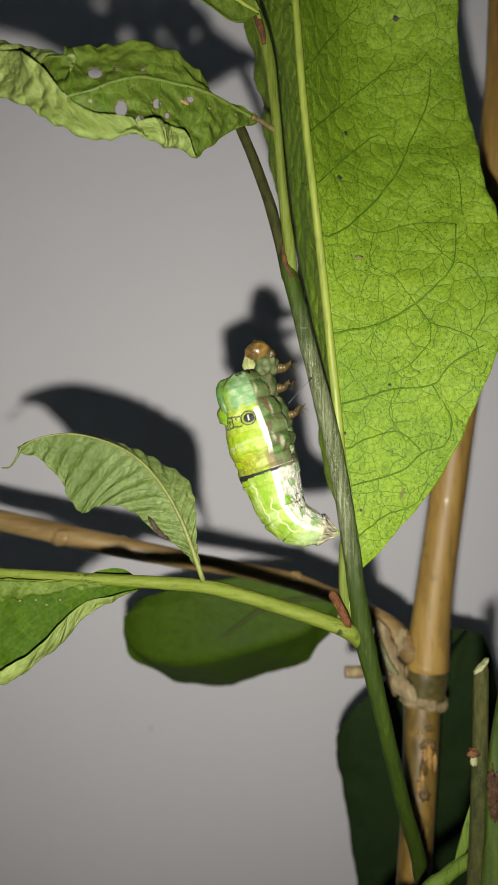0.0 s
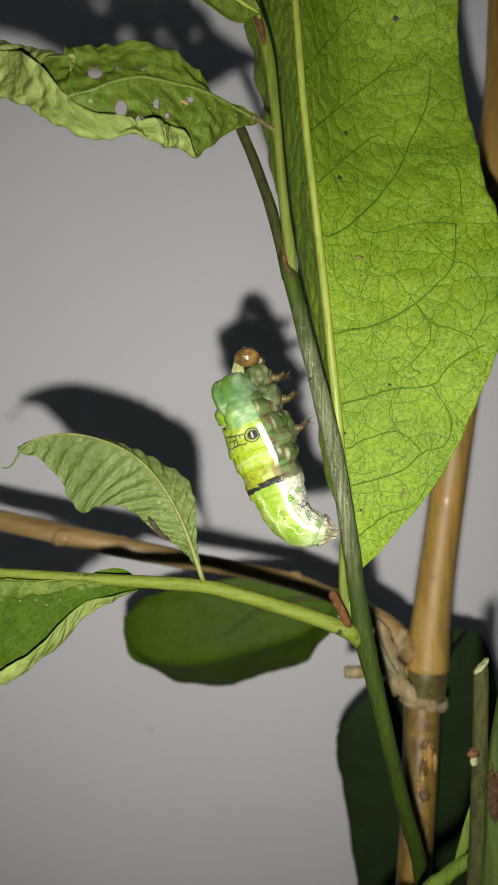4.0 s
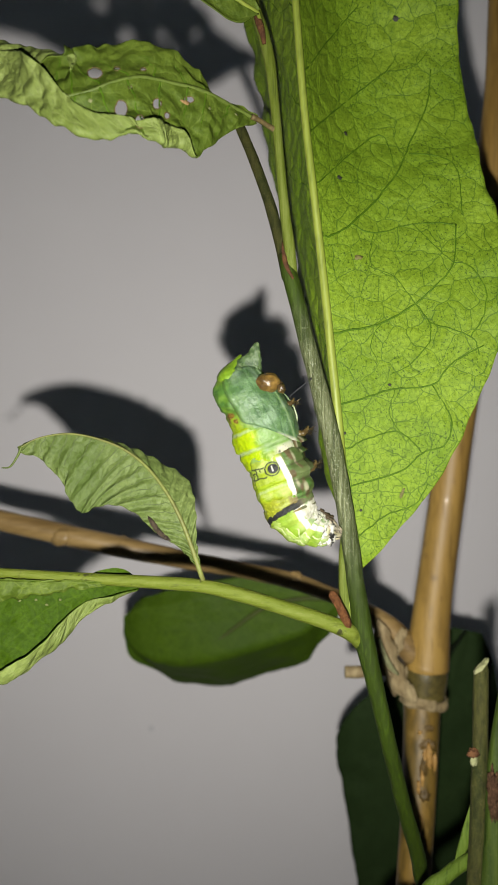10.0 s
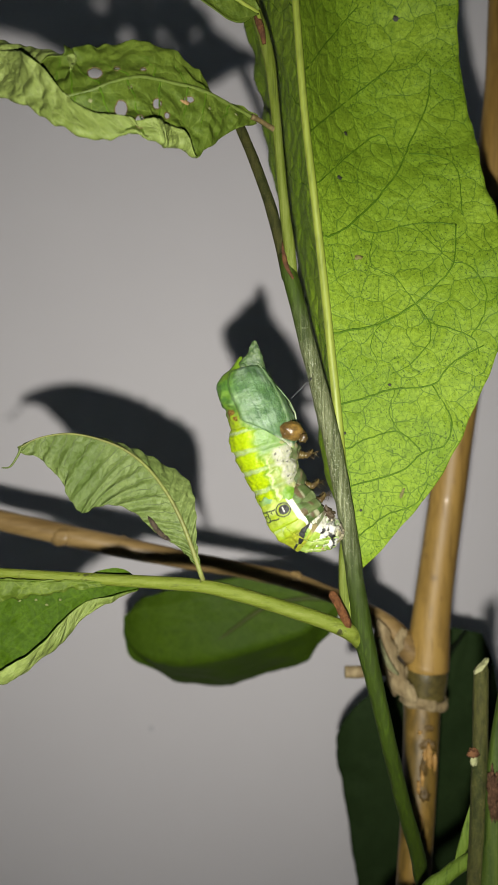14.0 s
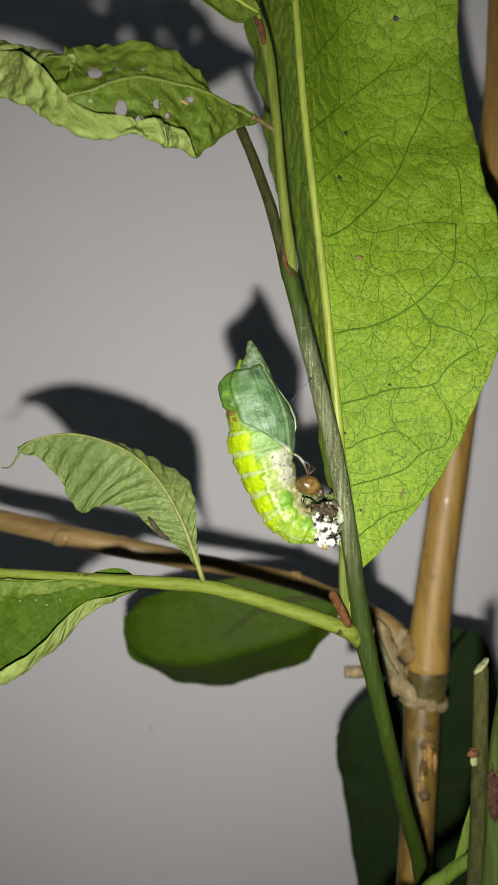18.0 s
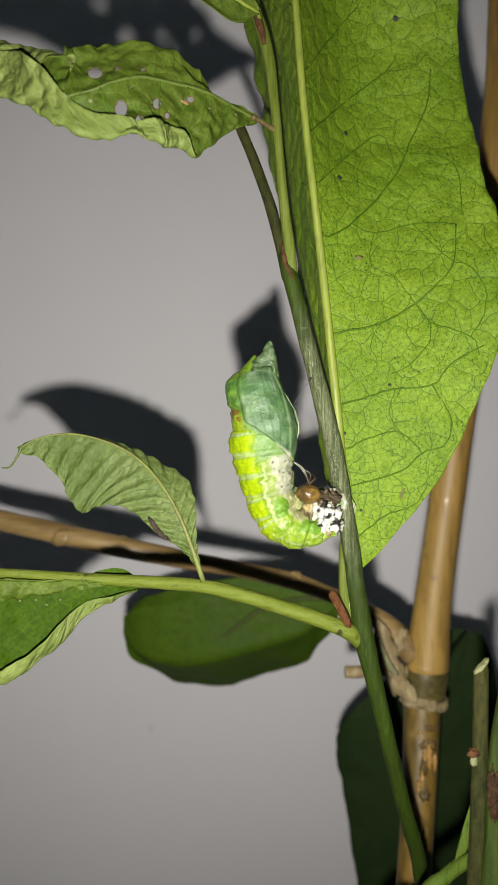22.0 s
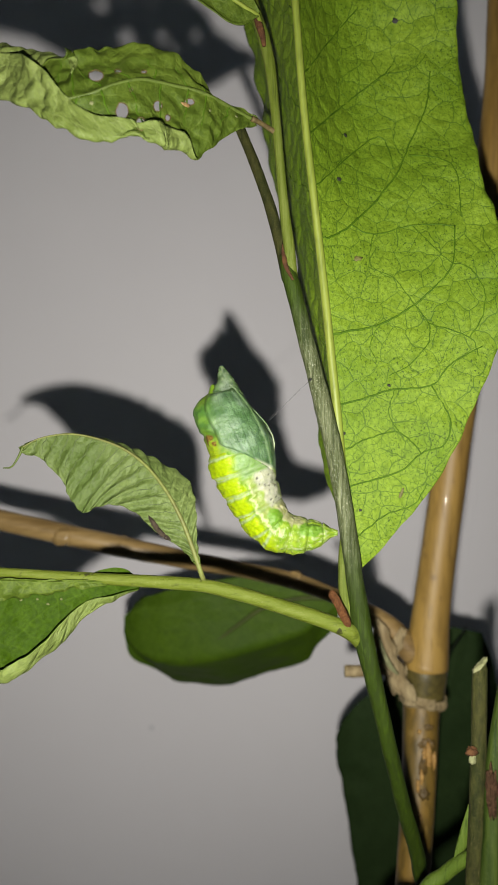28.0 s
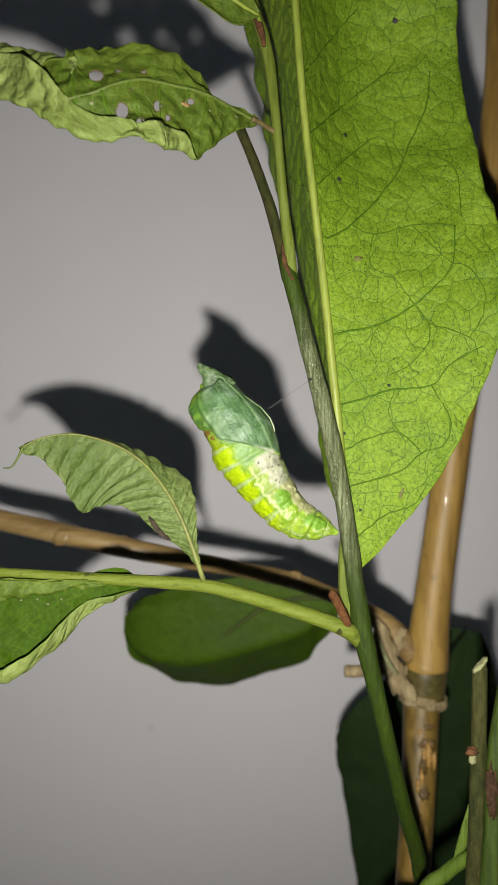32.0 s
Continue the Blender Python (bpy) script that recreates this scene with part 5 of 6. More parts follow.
def eye_mark(s, d, side):
    d = d - 9
    c = blend((0.18, 0.235, 0.006), 0.6 + nz(s / 12, d / 18, side), (0.15, 0.20, 0.03))
    c = blend(c, smoothstep(0.0, 0.4, nz(s / 17, d / 25, 15 + side)) * 0.55, (0.25, 0.29, 0.10))
    # a string of outlined cells that ends in the eye
    wob = 3.0 * nz(d / 10, side * 2.0) + 1.2 * nz(d / 4, 3)
    low, high = 265.5 + wob, 286 + 0.7 * wob - 4 * smoothstep(20, 50, d)
    ink = max(1 - smoothstep(0.7, 1.7, abs(s - low)), 1 - smoothstep(0.7, 1.7, abs(s - high))) * (1 - smoothstep(58, 62, d)) * smoothstep(6, 9, d)
    if low < s < high:
        mid = 276 + 1.5 * nz(d / 7, 9)
        ink = max(ink, (1 - smoothstep(0.6, 1.5, abs(s - mid))) * (1 - smoothstep(40, 46, d)) * smoothstep(18, 22, d))
        for m, top in ((8, 1), (17, 0), (26, 1), (34, 0), (43, 1), (53, 1)):
            if (s > mid) == bool(top) or m in (8, 43):
                ink = max(ink, 1 - smoothstep(0.6, 1.8, abs(d - m - 6 * nz(s / 6, m))))
    c = blend(c, ink * 0.95, BLACK)
    ds, dd = (s - 275) / 11.5, (d - 72) / 12.5
    r = math.hypot(ds, dd) + 0.10 * nz(ds * 2, dd * 2, 5)
    if r < 1.2:
        c = blend(c, 1 - smoothstep(1.0, 1.12, r), BLACK)
        c = blend(c, 1 - smoothstep(0.84, 0.93, r), (0.15, 0.19, 0.02))
        c = blend(c, 1 - smoothstep(0.66, 0.76, math.hypot(ds, dd - 0.10)), BLACK)
        if abs(ds) < 0.42 and abs(dd - 0.02) < 0.08:
            c = (0.28, 0.28, 0.25)
    return c


def skin_girth(s, a, d, side, e):
    """Just over the pupa's own girth, with swellings of the belly."""
    r = girth(s, a) + 3.4 + 2.6 * smoothstep(200, 230, s) - (3.0 + 1.0 * (1 - smoothstep(30, 70, d))) * smoothstep(272, 302, s)
    r -= 3.4 * (1 - smoothstep(12, 34, s))
    r += 3.2 * smoothstep(158, 164, s) * (1 - smoothstep(184, 194, s))
    r += smoothstep(98, 128, d) * (5.5 * abs(math.sin(math.pi * (s - 206) / 32)) - 2.0) * smoothstep(190, 206, s)
    r += 1.6 * nz(s / 16, math.cos(a) * 2.2, math.sin(a) * 2.2) + 0.8 * nz(s / 5, math.cos(a) * 6, math.sin(a) * 6)
    r += smoothstep(104, 118, d) * (1 - smoothstep(150, 180, s)) * 2.2 * (0.3 - abs(nz(s / 7, d / 9, 71)) * 2)
    return r - 1.4 * (1 - smoothstep(0, 4, e)) - 1.2 * (1 - smoothstep(0, 5, abs(s - 112)))


BELTS = (10, 28, 52, 78, 104, 130, 160, 190, 222, 254, 298, 322, 346)
PLATES = []
for n, (s0, s1) in enumerate(zip(BELTS, BELTS[1:])):
    for k, (a0, a1) in enumerate(((-50, 50), (42, 140), (132, 228), (220, 318))):
        v, f, c = belt(s0 - 6, s1 + 6, (s0 + s1) / 2, skin_girth, lambda s, d, side: skin_colour(s, d, side, n == 6), a0, a1, 1.2 if s0 == 254 else 1.6, 1.2, 0.9, 0.0, 7.0 if s0 >= 254 else 0.0)
        note = "green skin with a black band" if n == 6 else "skin with a black eye mark" if n == 9 and k != 2 else "green skin with a white stripe" if k in (1, 3) else "green skin of the back" if k == 0 else "wrinkled pale belly skin with black marks"
        PLATES.append((part("skin_plate", v, f, SKIN_MAT, skin, note, col=c, local=True), (s0 + s1) / 2, radians((a0 + a1) / 2), n * 6 + k))

# belly lobes with the true legs
LEGS = []


def belly(i, r, tall):
    v, f = lump((8e-4, 0, 0), r * 1.15e-4, 33e-4, tall * 1.25e-4, 20, 0.22, i * 2.0)
    cols = [blend(blend((0.026, 0.044, 0.012), 0.5 + 1.3 * nz(x[0] * 900, x[1] * 900, x[2] * 900 + i), (0.066, 0.084, 0.034)), smoothstep(0.15, 0.45, nz(x[0] * 1500, x[1] * 1500, x[2] * 700 + 9)) * 0.6, (0.12, 0.085, 0.055)) for x in v]
    ob = part("belly_lobe", v, f, SKIN_MAT, skin, "dark green belly skin with a leg", col=cols, local=True)
    hooks = []
    for side in (-1, 1):
        b = Vector((-r * 0.72e-4, side * 15e-4, 0))
        g = glide([(2, 0, 0, 8), (-6, 0, 1, 7), (-13, 0, 3, 5.5), (-18, side * -2, 8, 4.2), (-21, side * -3, 13, 2.8), (-22, side * -4, 19, 0.6)], 18)
        part("leg", *tube([b + Vector(q[:3]) * 0.85e-4 for q in g], [q[3] * 0.95e-4 * (1 + 0.16 * math.sin(n * 2.1)) for n, q in enumerate(g)], 12, 0.1), CLAW, ob, "bristly amber leg", local=True)
        for q in range(16):
            o = b + Vector((-4 - q * 1.5, 5 * math.sin(q * 2.1), 1 + q * 0.7)) * 1e-4
            hooks.append(tube([o, o + Vector((-5 + math.cos(q * 2.0) * 6, math.sin(q * 2.5) * 9, 9 * math.sin(q * 1.3))) * 1e-4], [0.5e-4, 0.15e-4], 4))
    tagged(part("bristles", *joined(*hooks), CLAW, ob, local=True), kind="stuff")
    return ob


for i, (r, tall) in enumerate(((20, 20), (23, 24), (26, 32))):
    LEGS.append(belly(i, r, tall))

# the head capsule: two domes, mouthparts and bristles
v, f = joined(lump((2e-4, -8e-4, 0), 16.5e-4, 15e-4, 21.5e-4, 18, 0.14, 1), lump((2e-4, 8e-4, 0), 16.5e-4, 15e-4, 21.5e-4, 18, 0.14, 2))
capsule = part("head_capsule", v, f, CAPSULE, skin, "glossy amber-brown larval head", local=True)
v, f = joined(*[lump((12e-4 - 5e-4 * (q % 2), (q - 2) * 7e-4, -20e-4 - 2e-4 * (q % 3)), 8e-4, 5e-4, 6e-4, 10, 0.5, q) for q in range(5)])
part("mouthparts", v, f, CLAW, capsule, "bristly dark mouthparts", local=True)
hairs = []
for q in range(34):
    a, b = q * 2.4, 0.5 + 1.9 * ((q * 0.618) % 1)
    d = Vector((math.sin(b) * math.cos(a), math.sin(b) * math.sin(a), -math.cos(b)))
    o = Vector((d.x * 16.5 + 2, d.y * 22, d.z * 21.5)) * 1e-4
    hairs.append(tube([o * 0.96, o + d * (5 + 3 * math.sin(q)) * 1e-4], [0.5e-4, 0.18e-4], 4))
tagged(part("bristles", *joined(*hairs), CLAW, capsule, local=True), kind="stuff")
g = glide([(4, 0, 12, 8), (14, 0, 17, 9), (23, 0, 19, 11), (30, 0, 20, 9)], 16)
v, f = tube([Vector(q[:3]) * 1e-4 for q in g], [q[3] * 1e-4 for q in g], 18, 0.4, 6.0)
part("collar", v, f, SKIN_MAT, capsule, "torn pale collar of skin", col=flat_col(v, (0.19, 0.20, 0.08)), local=True)

# crumpled folds in which the skin ends up at the tail: from the heap's middle (right, down, towards the torch), size, tone
def crumple(r, tall, tone, seed):
    v, f = lump((0, 0, 0), r * 1e-4, r * 0.9e-4, r * tall * 1e-4, 20, 0.5, seed)
    out, cols = [], []
    for p in v:
        q = Vector(p)
        k = 1 - (0.9 if tone[1] < 0.1 else 0.6) * abs(noise.noise(q * (900 if tone[1] < 0.1 else 560) + Vector((seed, 0, 0)))) + 0.2 * noise.noise(q * 2300)
        out.append(q * k)
        c = blend(tone, 0.5 + 1.2 * noise.noise(q * 1500), [x * 0.7 for x in tone])
        dark = noise.noise(q * 620 + Vector((seed * 3, 7, 0)))
        cols.append(blend(c, smoothstep(0.07, 0.13, dark), (0.012, 0.012, 0.011)) if tone[1] > 0.3 else blend(c, smoothstep(0.1, 0.4, dark) * 0.8, (0.03, 0.02, 0.012)))
    return out, f, cols


CRUMPLES = []
PAPER, TAN, UMBER = (0.40, 0.40, 0.36), (0.235, 0.19, 0.085), (0.040, 0.029, 0.016)
FOLDS = ((-14, 4, 22, 16, 1.2, PAPER), (6, 14, 26, 17, 1.0, PAPER), (14, 30, 21, 13, 1.0, PAPER), (-7, 31, 22, 13, 0.9, PAPER),
         (-9, -20, 15, 13, 1.2, UMBER), (10, -16, 17, 12, 1.3, UMBER), (-31, 0, 15, 14, 1.9, TAN), (0, 42, 14, 9, 0.7, TAN))
for q, (dx, dv, near, r, tall, tone) in enumerate(FOLDS):
    note = "crumpled white skin with black patches" if tone is PAPER else "tan crumpled skin" if tone is TAN else "brown crumpled skin"
    v, f, c = crumple(r, tall, tone, q * 1.7 + 1)
    CRUMPLES.append((part("skin_fold", v, f, SKIN_MAT, skin, note, col=c, local=True), Vector((dx, -near, -dv)) * 1e-4, q))

# thin strands of the shed antennae and legs, left standing over the old head
strands = []
for dx, dz, lean, r in ((-30, 44, 8, 1.0), (-24, 40, 3, 0.8), (-12, 30, 10, 0.8), (8, 20, 6, 0.7), (15, 15, 2, 0.6)):
    way = glide([(0, 6, 4), (dx * 0.25 + lean * 0.5, 8, dz * 0.4), (dx * 0.65 + lean, 6, dz * 0.75), (dx, 3, dz)], 14)
    strands.append(tube([Vector((x, -y, z)) * 1e-4 for x, y, z in way], [r * (1.1 - 0.6 * i / 13) * 1e-4 for i in range(14)], 6, 0.3, dx))
v, f = joined(*strands)
wisps = tagged(part("shed_antennae", v, f, SKIN_MAT, skin, "thin pale and brown strands", col=[blend((0.06, 0.04, 0.02), smoothstep(16e-4, 30e-4, q[2]), (0.30, 0.30, 0.24)) for q in v], local=True), kind="stuff")

# silk girdle between stem and thorax
girdle = thing("silk_girdle", spot(550, 672, -1.2), "fine pale silk thread tied to the stem", "thread")
threads = []
for q in range(2):
    threads.append(tube([Vector((0.0002 * q * math.sin(i), (q - 0.5) * 0.0003 * i / 8, 0.0105 * i / 8)) for i in range(9)], [0.00002] * 9, 5))
part("strand", *joined(*threads), SILK, girdle, local=True)
part("silk_knot", *lump((0, 0, 0), 0.00014, 0.00016, 0.0003, 8, 0.6, 2), DARK_DOT, girdle, local=True)


# ---- where the body lies at each moment ----
class Bend:
    """One posture: lower and upper middle of the body, neck, tip of the horns, and the roll that shows the back."""
    rows = []

    def __init__(self, t, low, high, neck, tip, roll=0.0):
        Bend.rows.append((t, np.array([*low, *high, *neck, *tip, roll], dtype=float)))


Bend(0.0, (512, 913), (470, 811), (430, 672), (452, 640))
Bend(1.0, (512, 913), (465, 811), (418, 672), (440, 640))
Bend(2.0, (517, 918), (477, 822), (436, 688), (455, 645))
Bend(3.0, (517, 918), (469, 812), (423, 675), (440, 640))
Bend(5.5, (524, 914), (472, 800), (414, 668), (436, 632))
Bend(6.0, (526, 916), (472, 800), (415, 668), (438, 628))
Bend(7.0, (526, 916), (469, 802), (412, 662), (432, 616))
Bend(7.5, (527, 917), (480, 818), (428, 662), (450, 612))
Bend(8.0, (528, 918), (473, 809), (411, 660), (442, 614))
Bend(9.0, (530, 919), (480, 813), (413, 660), (457, 613))
Bend(9.5, (527, 917), (483, 818), (414, 662), (455, 612))
Bend(10.0, (527, 917), (491, 830), (424, 664), (460, 610))
Bend(10.5, (527, 918), (488, 832), (434, 664), (472, 614))
Bend(11.0, (528, 919), (476, 828), (422, 662), (457, 612))
Bend(11.5, (530, 921), (472, 828), (412, 660), (452, 607))
Bend(12.0, (534, 924), (477, 824), (403, 660), (438, 608))
Bend(13.0, (537, 925), (472, 822), (407, 660), (421, 605))
Bend(14.0, (526, 920), (474, 812), (435, 660), (455, 606))
Bend(14.5, (524, 920), (476, 811), (435, 660), (448, 606))
Bend(16.5, (504, 912), (464, 808), (423, 660), (431, 609))
Bend(17.0, (504, 910), (470, 808), (447, 665), (454, 609))
Bend(18.0, (512, 914), (466, 806), (440, 662), (446, 605))
Bend(19.0, (518, 914), (460, 803), (418, 660), (422, 601))
Bend(20.0, (518, 920), (466, 806), (427, 660), (431, 605))
Bend(21.0, (517, 924), (484, 808), (464, 662), (481, 606))
Bend(22.0, (500, 921), (466, 808), (455, 662), (482, 607))
Bend(23.0, (504, 942), (452, 814), (464, 665), (488, 613))
Bend(23.5, (500, 940), (456, 822), (476, 668), (506, 623), -10)
Bend(23.8, (508, 940), (464, 822), (474, 672), (492, 623), -30)
Bend(24.0, (500, 942), (470, 822), (505, 684), (556, 654))
Bend(24.2, (503, 937), (456, 827), (442, 672), (468, 628), 5)
Bend(24.3, (506, 940), (461, 832), (452, 676), (482, 640), 5)
Bend(24.4, (508, 945), (468, 832), (460, 700), (460, 652), -60)
Bend(24.5, (506, 957), (451, 852), (430, 710), (458, 670), 5)
Bend(24.6, (506, 957), (458, 852), (442, 706), (464, 664), 30)
Bend(24.7, (528, 950), (454, 844), (414, 708), (427, 666))
Bend(24.8, (516, 957), (458, 852), (424, 716), (435, 678))
Bend(24.9, (518, 952), (461, 845), (413, 716), (418, 680))
Bend(25.0, (520, 962), (458, 852), (428, 714), (431, 657), 45)
Bend(25.1, (515, 947), (448, 832), (402, 696), (399, 652))
Bend(25.2, (518, 944), (462, 832), (426, 696), (430, 652), 42)
Bend(25.3, (508, 960), (474, 845), (454, 712), (455, 672), -70)
Bend(25.4, (510, 927), (440, 806), (390, 674), (386, 626), 8)
Bend(25.5, (512, 952), (454, 836), (408, 700), (412, 658))
Bend(25.9, (516, 942), (446, 826), (398, 690), (396, 646), -8)
Bend(26.3, (512, 954), (458, 838), (416, 702), (418, 660), 25)
Bend(26.7, (516, 946), (450, 832), (402, 696), (402, 652), -10)
Bend(27.1, (514, 952), (456, 838), (410, 702), (412, 662), 6)
Bend(27.5, (506, 949), (454, 842), (409, 710), (416, 670))
Bend(27.7, (516, 946), (450, 828), (410, 684), (412, 634), 40)
Bend(27.9, (512, 952), (484, 840), (494, 694), (492, 644), 82)
Bend(28.0, (489, 934), (431, 832), (392, 700), (394, 647), 4)
Bend(28.1, (498, 949), (448, 842), (400, 706), (400, 661))
Bend(28.2, (504, 954), (458, 842), (406, 710), (400, 666), -20)
Bend(28.3, (500, 941), (448, 836), (398, 702), (396, 657), -4)
Bend(28.4, (502, 939), (456, 832), (398, 704), (387, 660), -25)
Bend(28.5, (512, 964), (462, 846), (446, 704), (444, 642), 80)
Bend(28.6, (498, 927), (438, 824), (388, 694), (382, 643), 2)
Bend(28.7, (498, 949), (450, 840), (410, 708), (413, 662), 6)
Bend(28.8, (502, 947), (456, 840), (406, 710), (402, 664), -25)
Bend(28.9, (504, 931), (438, 822), (388, 694), (382, 645), -2)
Bend(29.0, (511, 951), (446, 841), (391, 705), (380, 661), -2)
Bend(29.1, (502, 939), (450, 834), (400, 702), (391, 658), -20)
Bend(29.2, (502, 944), (452, 840), (406, 708), (402, 664), -8)
Bend(29.3, (514, 950), (452, 838), (418, 698), (420, 646), 75)
Bend(29.4, (502, 937), (442, 832), (392, 698), (382, 652), -2)
Bend(29.5, (532, 932), (454, 828), (426, 692), (430, 642), 65)
Bend(29.6, (505, 957), (481, 840), (474, 712), (473, 674), -75)
Bend(29.8, (506, 927), (446, 824), (386, 694), (369, 645), -15)
Bend(30.0, (500, 918), (436, 818), (390, 694), (380, 642), -2)
Bend(30.1, (500, 949), (446, 840), (404, 708), (407, 657), 4)
Bend(30.2, (526, 927), (446, 820), (404, 688), (402, 635), 36)
Bend(30.3, (504, 941), (446, 836), (402, 704), (402, 657), 4)
Bend(30.4, (520, 932), (444, 820), (392, 686), (380, 636), 30)
Bend(30.5, (516, 947), (478, 840), (470, 716), (469, 678), -72)
Bend(30.6, (508, 929), (438, 824), (380, 690), (366, 642), -4)
Bend(30.7, (512, 919), (436, 812), (376, 688), (361, 640), -4)
Bend(30.8, (510, 925), (440, 816), (386, 686), (373, 636), 8)
Bend(31.0, (511, 905), (433, 807), (372, 686), (354, 632), -4)
Bend(31.2, (506, 927), (442, 822), (382, 694), (369, 645), -16)
Bend(31.4, (506, 927), (444, 824), (386, 696), (374, 649), -12)
Bend(31.6, (508, 925), (446, 816), (390, 684), (381, 632), 15)
Bend(31.8, (502, 939), (442, 826), (386, 696), (377, 645), -6)
Bend(32.0, (511, 904), (437, 805), (379, 691), (355, 642), -4)


def sample(rows, t):
    """Rows of (seconds, numbers), read at t."""
    if t <= rows[0][0]:
        return [float(x) for x in rows[0][1]]
    for (ta, a), (tb, b) in zip(rows, rows[1:]):
        if t <= tb:
            return [float(x + (y - x) * (t - ta) / (tb - ta)) for x, y in zip(a, b)]
    return [float(x) for x in rows[-1][1]]


def flat(x):
    return Vector((x[0] - 441, 0, 784 - x[1])) * 1e-4


TAIL_UV = (598, 944)
ROOT = Matrix.Translation(Vector((0, TAIL.y, Z0)))


class Spine:
    """The body's middle line at one moment, in the plane through the tail."""

    def __init__(self, t):
        r = sample(Bend.rows, t)
        self.t, self.roll = t, r[8]
        pts = glide([TAIL_UV, r[0:2], r[2:4], r[4:6]], 61)
        self.p = [flat(x) for x in pts]
        d = [0.0]
        for a, b in zip(self.p, self.p[1:]):
            d.append(d[-1] + (b - a).length)
        self.d = [x / d[-1] * BODY for x in d]
        self.neck, self.tip = flat(r[4:6]), flat(r[6:8])

    def at(self, s):
        s = min(max(s, 0), BODY)
        for i in range(len(self.d) - 1):
            if s <= self.d[i + 1]:
                break
        f = (s - self.d[i]) / (self.d[i + 1] - self.d[i])
        a, b = self.p[max(i - 2, 0)], self.p[min(i + 3, len(self.p) - 1)]
        return self.p[i].lerp(self.p[i + 1], f), (b - a).normalized()

    def pose_of(self, p, t, roll):
        left = Vector((-t.z, 0, t.x))
        x = left * math.cos(radians(roll)) + Vector((0, -1, 0)) * math.sin(radians(roll))
        y = t.cross(x)
        m = Matrix((x, y, t)).transposed().to_4x4()
        return Matrix.Translation(p) @ m

    def frame_at(self, s):
        p, t = self.at(s)
        return self.pose_of(p, t, self.roll * (0.35 + 0.65 * smoothstep(0, 170, s)))

    def thorax(self):
        p, _ = self.at(275)
        a, b = self.at(215)[0], self.at(345)[0]
        return self.pose_of((a + b) / 2 * 0.3 + p * 0.7, (b - a).normalized(), self.roll)

    def head(self):
        """Tucked into the thorax until the old head comes off."""
        t = (self.tip - self.neck).normalized()
        down = self.at(345)[1] * (-34e-4 * (1 - smoothstep(5.8, 7.4, self.t)))
        return self.pose_of(self.tip - t * 57e-4 + down, t, self.roll)


BAND = ((0, [190, 280]), (2, [180, 266]), (6, [146, 232]), (9, [113, 197]), (11, [87, 161]), (13, [65, 131]), (14.5, [53, 100]), (17, [40, 70]), (19, [32, 52]), (32, [30, 50]))
CAP_WAY = ((0, [455, 623, 0]), (1, [443, 626, 4]), (2, [462, 631, 0]), (3, [442, 633, 4]), (5.5, [429, 636, 10]), (6, [430, 640, 14]), (7, [432, 646, 20]), (7.5, [455, 655, 25]), (8, [447, 648, 30]), (9, [450, 664, 35]),
           (9.5, [464, 672, 40]), (10, [473, 680, 40]), (10.5, [488, 690, 40]), (11, [480, 697, 42]), (11.5, [477, 704, 45]), (12, [481, 713, 48]), (13, [486, 731, 52]), (14, [512, 762, 55]),
           (14.5, [518, 769, 58]), (16.5, [536, 824, 62]), (17, [538, 839, 65]), (18, [543, 856, 60]), (19, [548, 852, 60]), (20, [555, 864, 60]), (21, [562, 872, 62]), (22, [545, 872, 70]), (23, [537, 892, 80]), (24, [537, 893, 100]),
           (24.4, [545, 900, 110]), (24.6, [560, 900, 120]), (24.8, [540, 905, 100]))
LEG_WAYS = (((0, [478, 651]), (1, [466, 656]), (2, [480, 662]), (6, [452, 676]), (7.5, [470, 688]), (9, [466, 700]), (10, [484, 716]), (11.5, [494, 740]), (13, [503, 772]), (14.5, [522, 815]), (17, [540, 884]), (19, [572, 886]), (21, [580, 898]), (24.8, [574, 905])),
            ((0, [474, 688]), (1, [462, 692]), (2, [480, 702]), (6, [485, 712]), (7.5, [500, 730]), (9, [498, 748]), (10, [508, 768]), (11.5, [514, 798]), (13, [520, 832]), (14.5, [527, 868]), (17, [552, 896]), (19, [580, 905]), (24.8, [580, 915])),
            ((0, [492, 738]), (1, [482, 742]), (2, [500, 752]), (6, [506, 772]), (7.5, [512, 792]), (9, [518, 812]), (10, [522, 834]), (11.5, [526, 858]), (13, [530, 872]), (14.5, [538, 892]), (17, [560, 910]), (19, [584, 918]), (24.8, [584, 925])))
HEAP = ((0, [578, 925]), (17, [566, 922]), (19, [577, 920]), (21, [578, 906]), (22, [578, 897]), (23, [578, 904]), (24, [574, 901]), (24.8, [578, 900]))
DROP = ((0, [0, 0, 0]), (24.8, [0, 0, 0]), (24.9, [-24, 190, 40]), (25.0, [-40, 820, 90]), (25.1, [-60, 2050, 150]))


def skin_pose(ob, base, t):
    """Adds the fall of the whole skin to a pose, and lays it on the floor."""
    dx, dv, turn = sample(DROP, t)
    if not dv:
        return base
    pivot = flat((575, 910))
    m = Matrix.Translation(Vector((dx, 0, -dv)) * 1e-4) @ Matrix.Translation(pivot) @ Matrix.Rotation(radians(turn), 4, "Y") @ Matrix.Translation(-pivot)
    out = m @ base
    low = -Z0 + 0.004
    if out.translation.z < low:
        out.translation.z = low
    return out


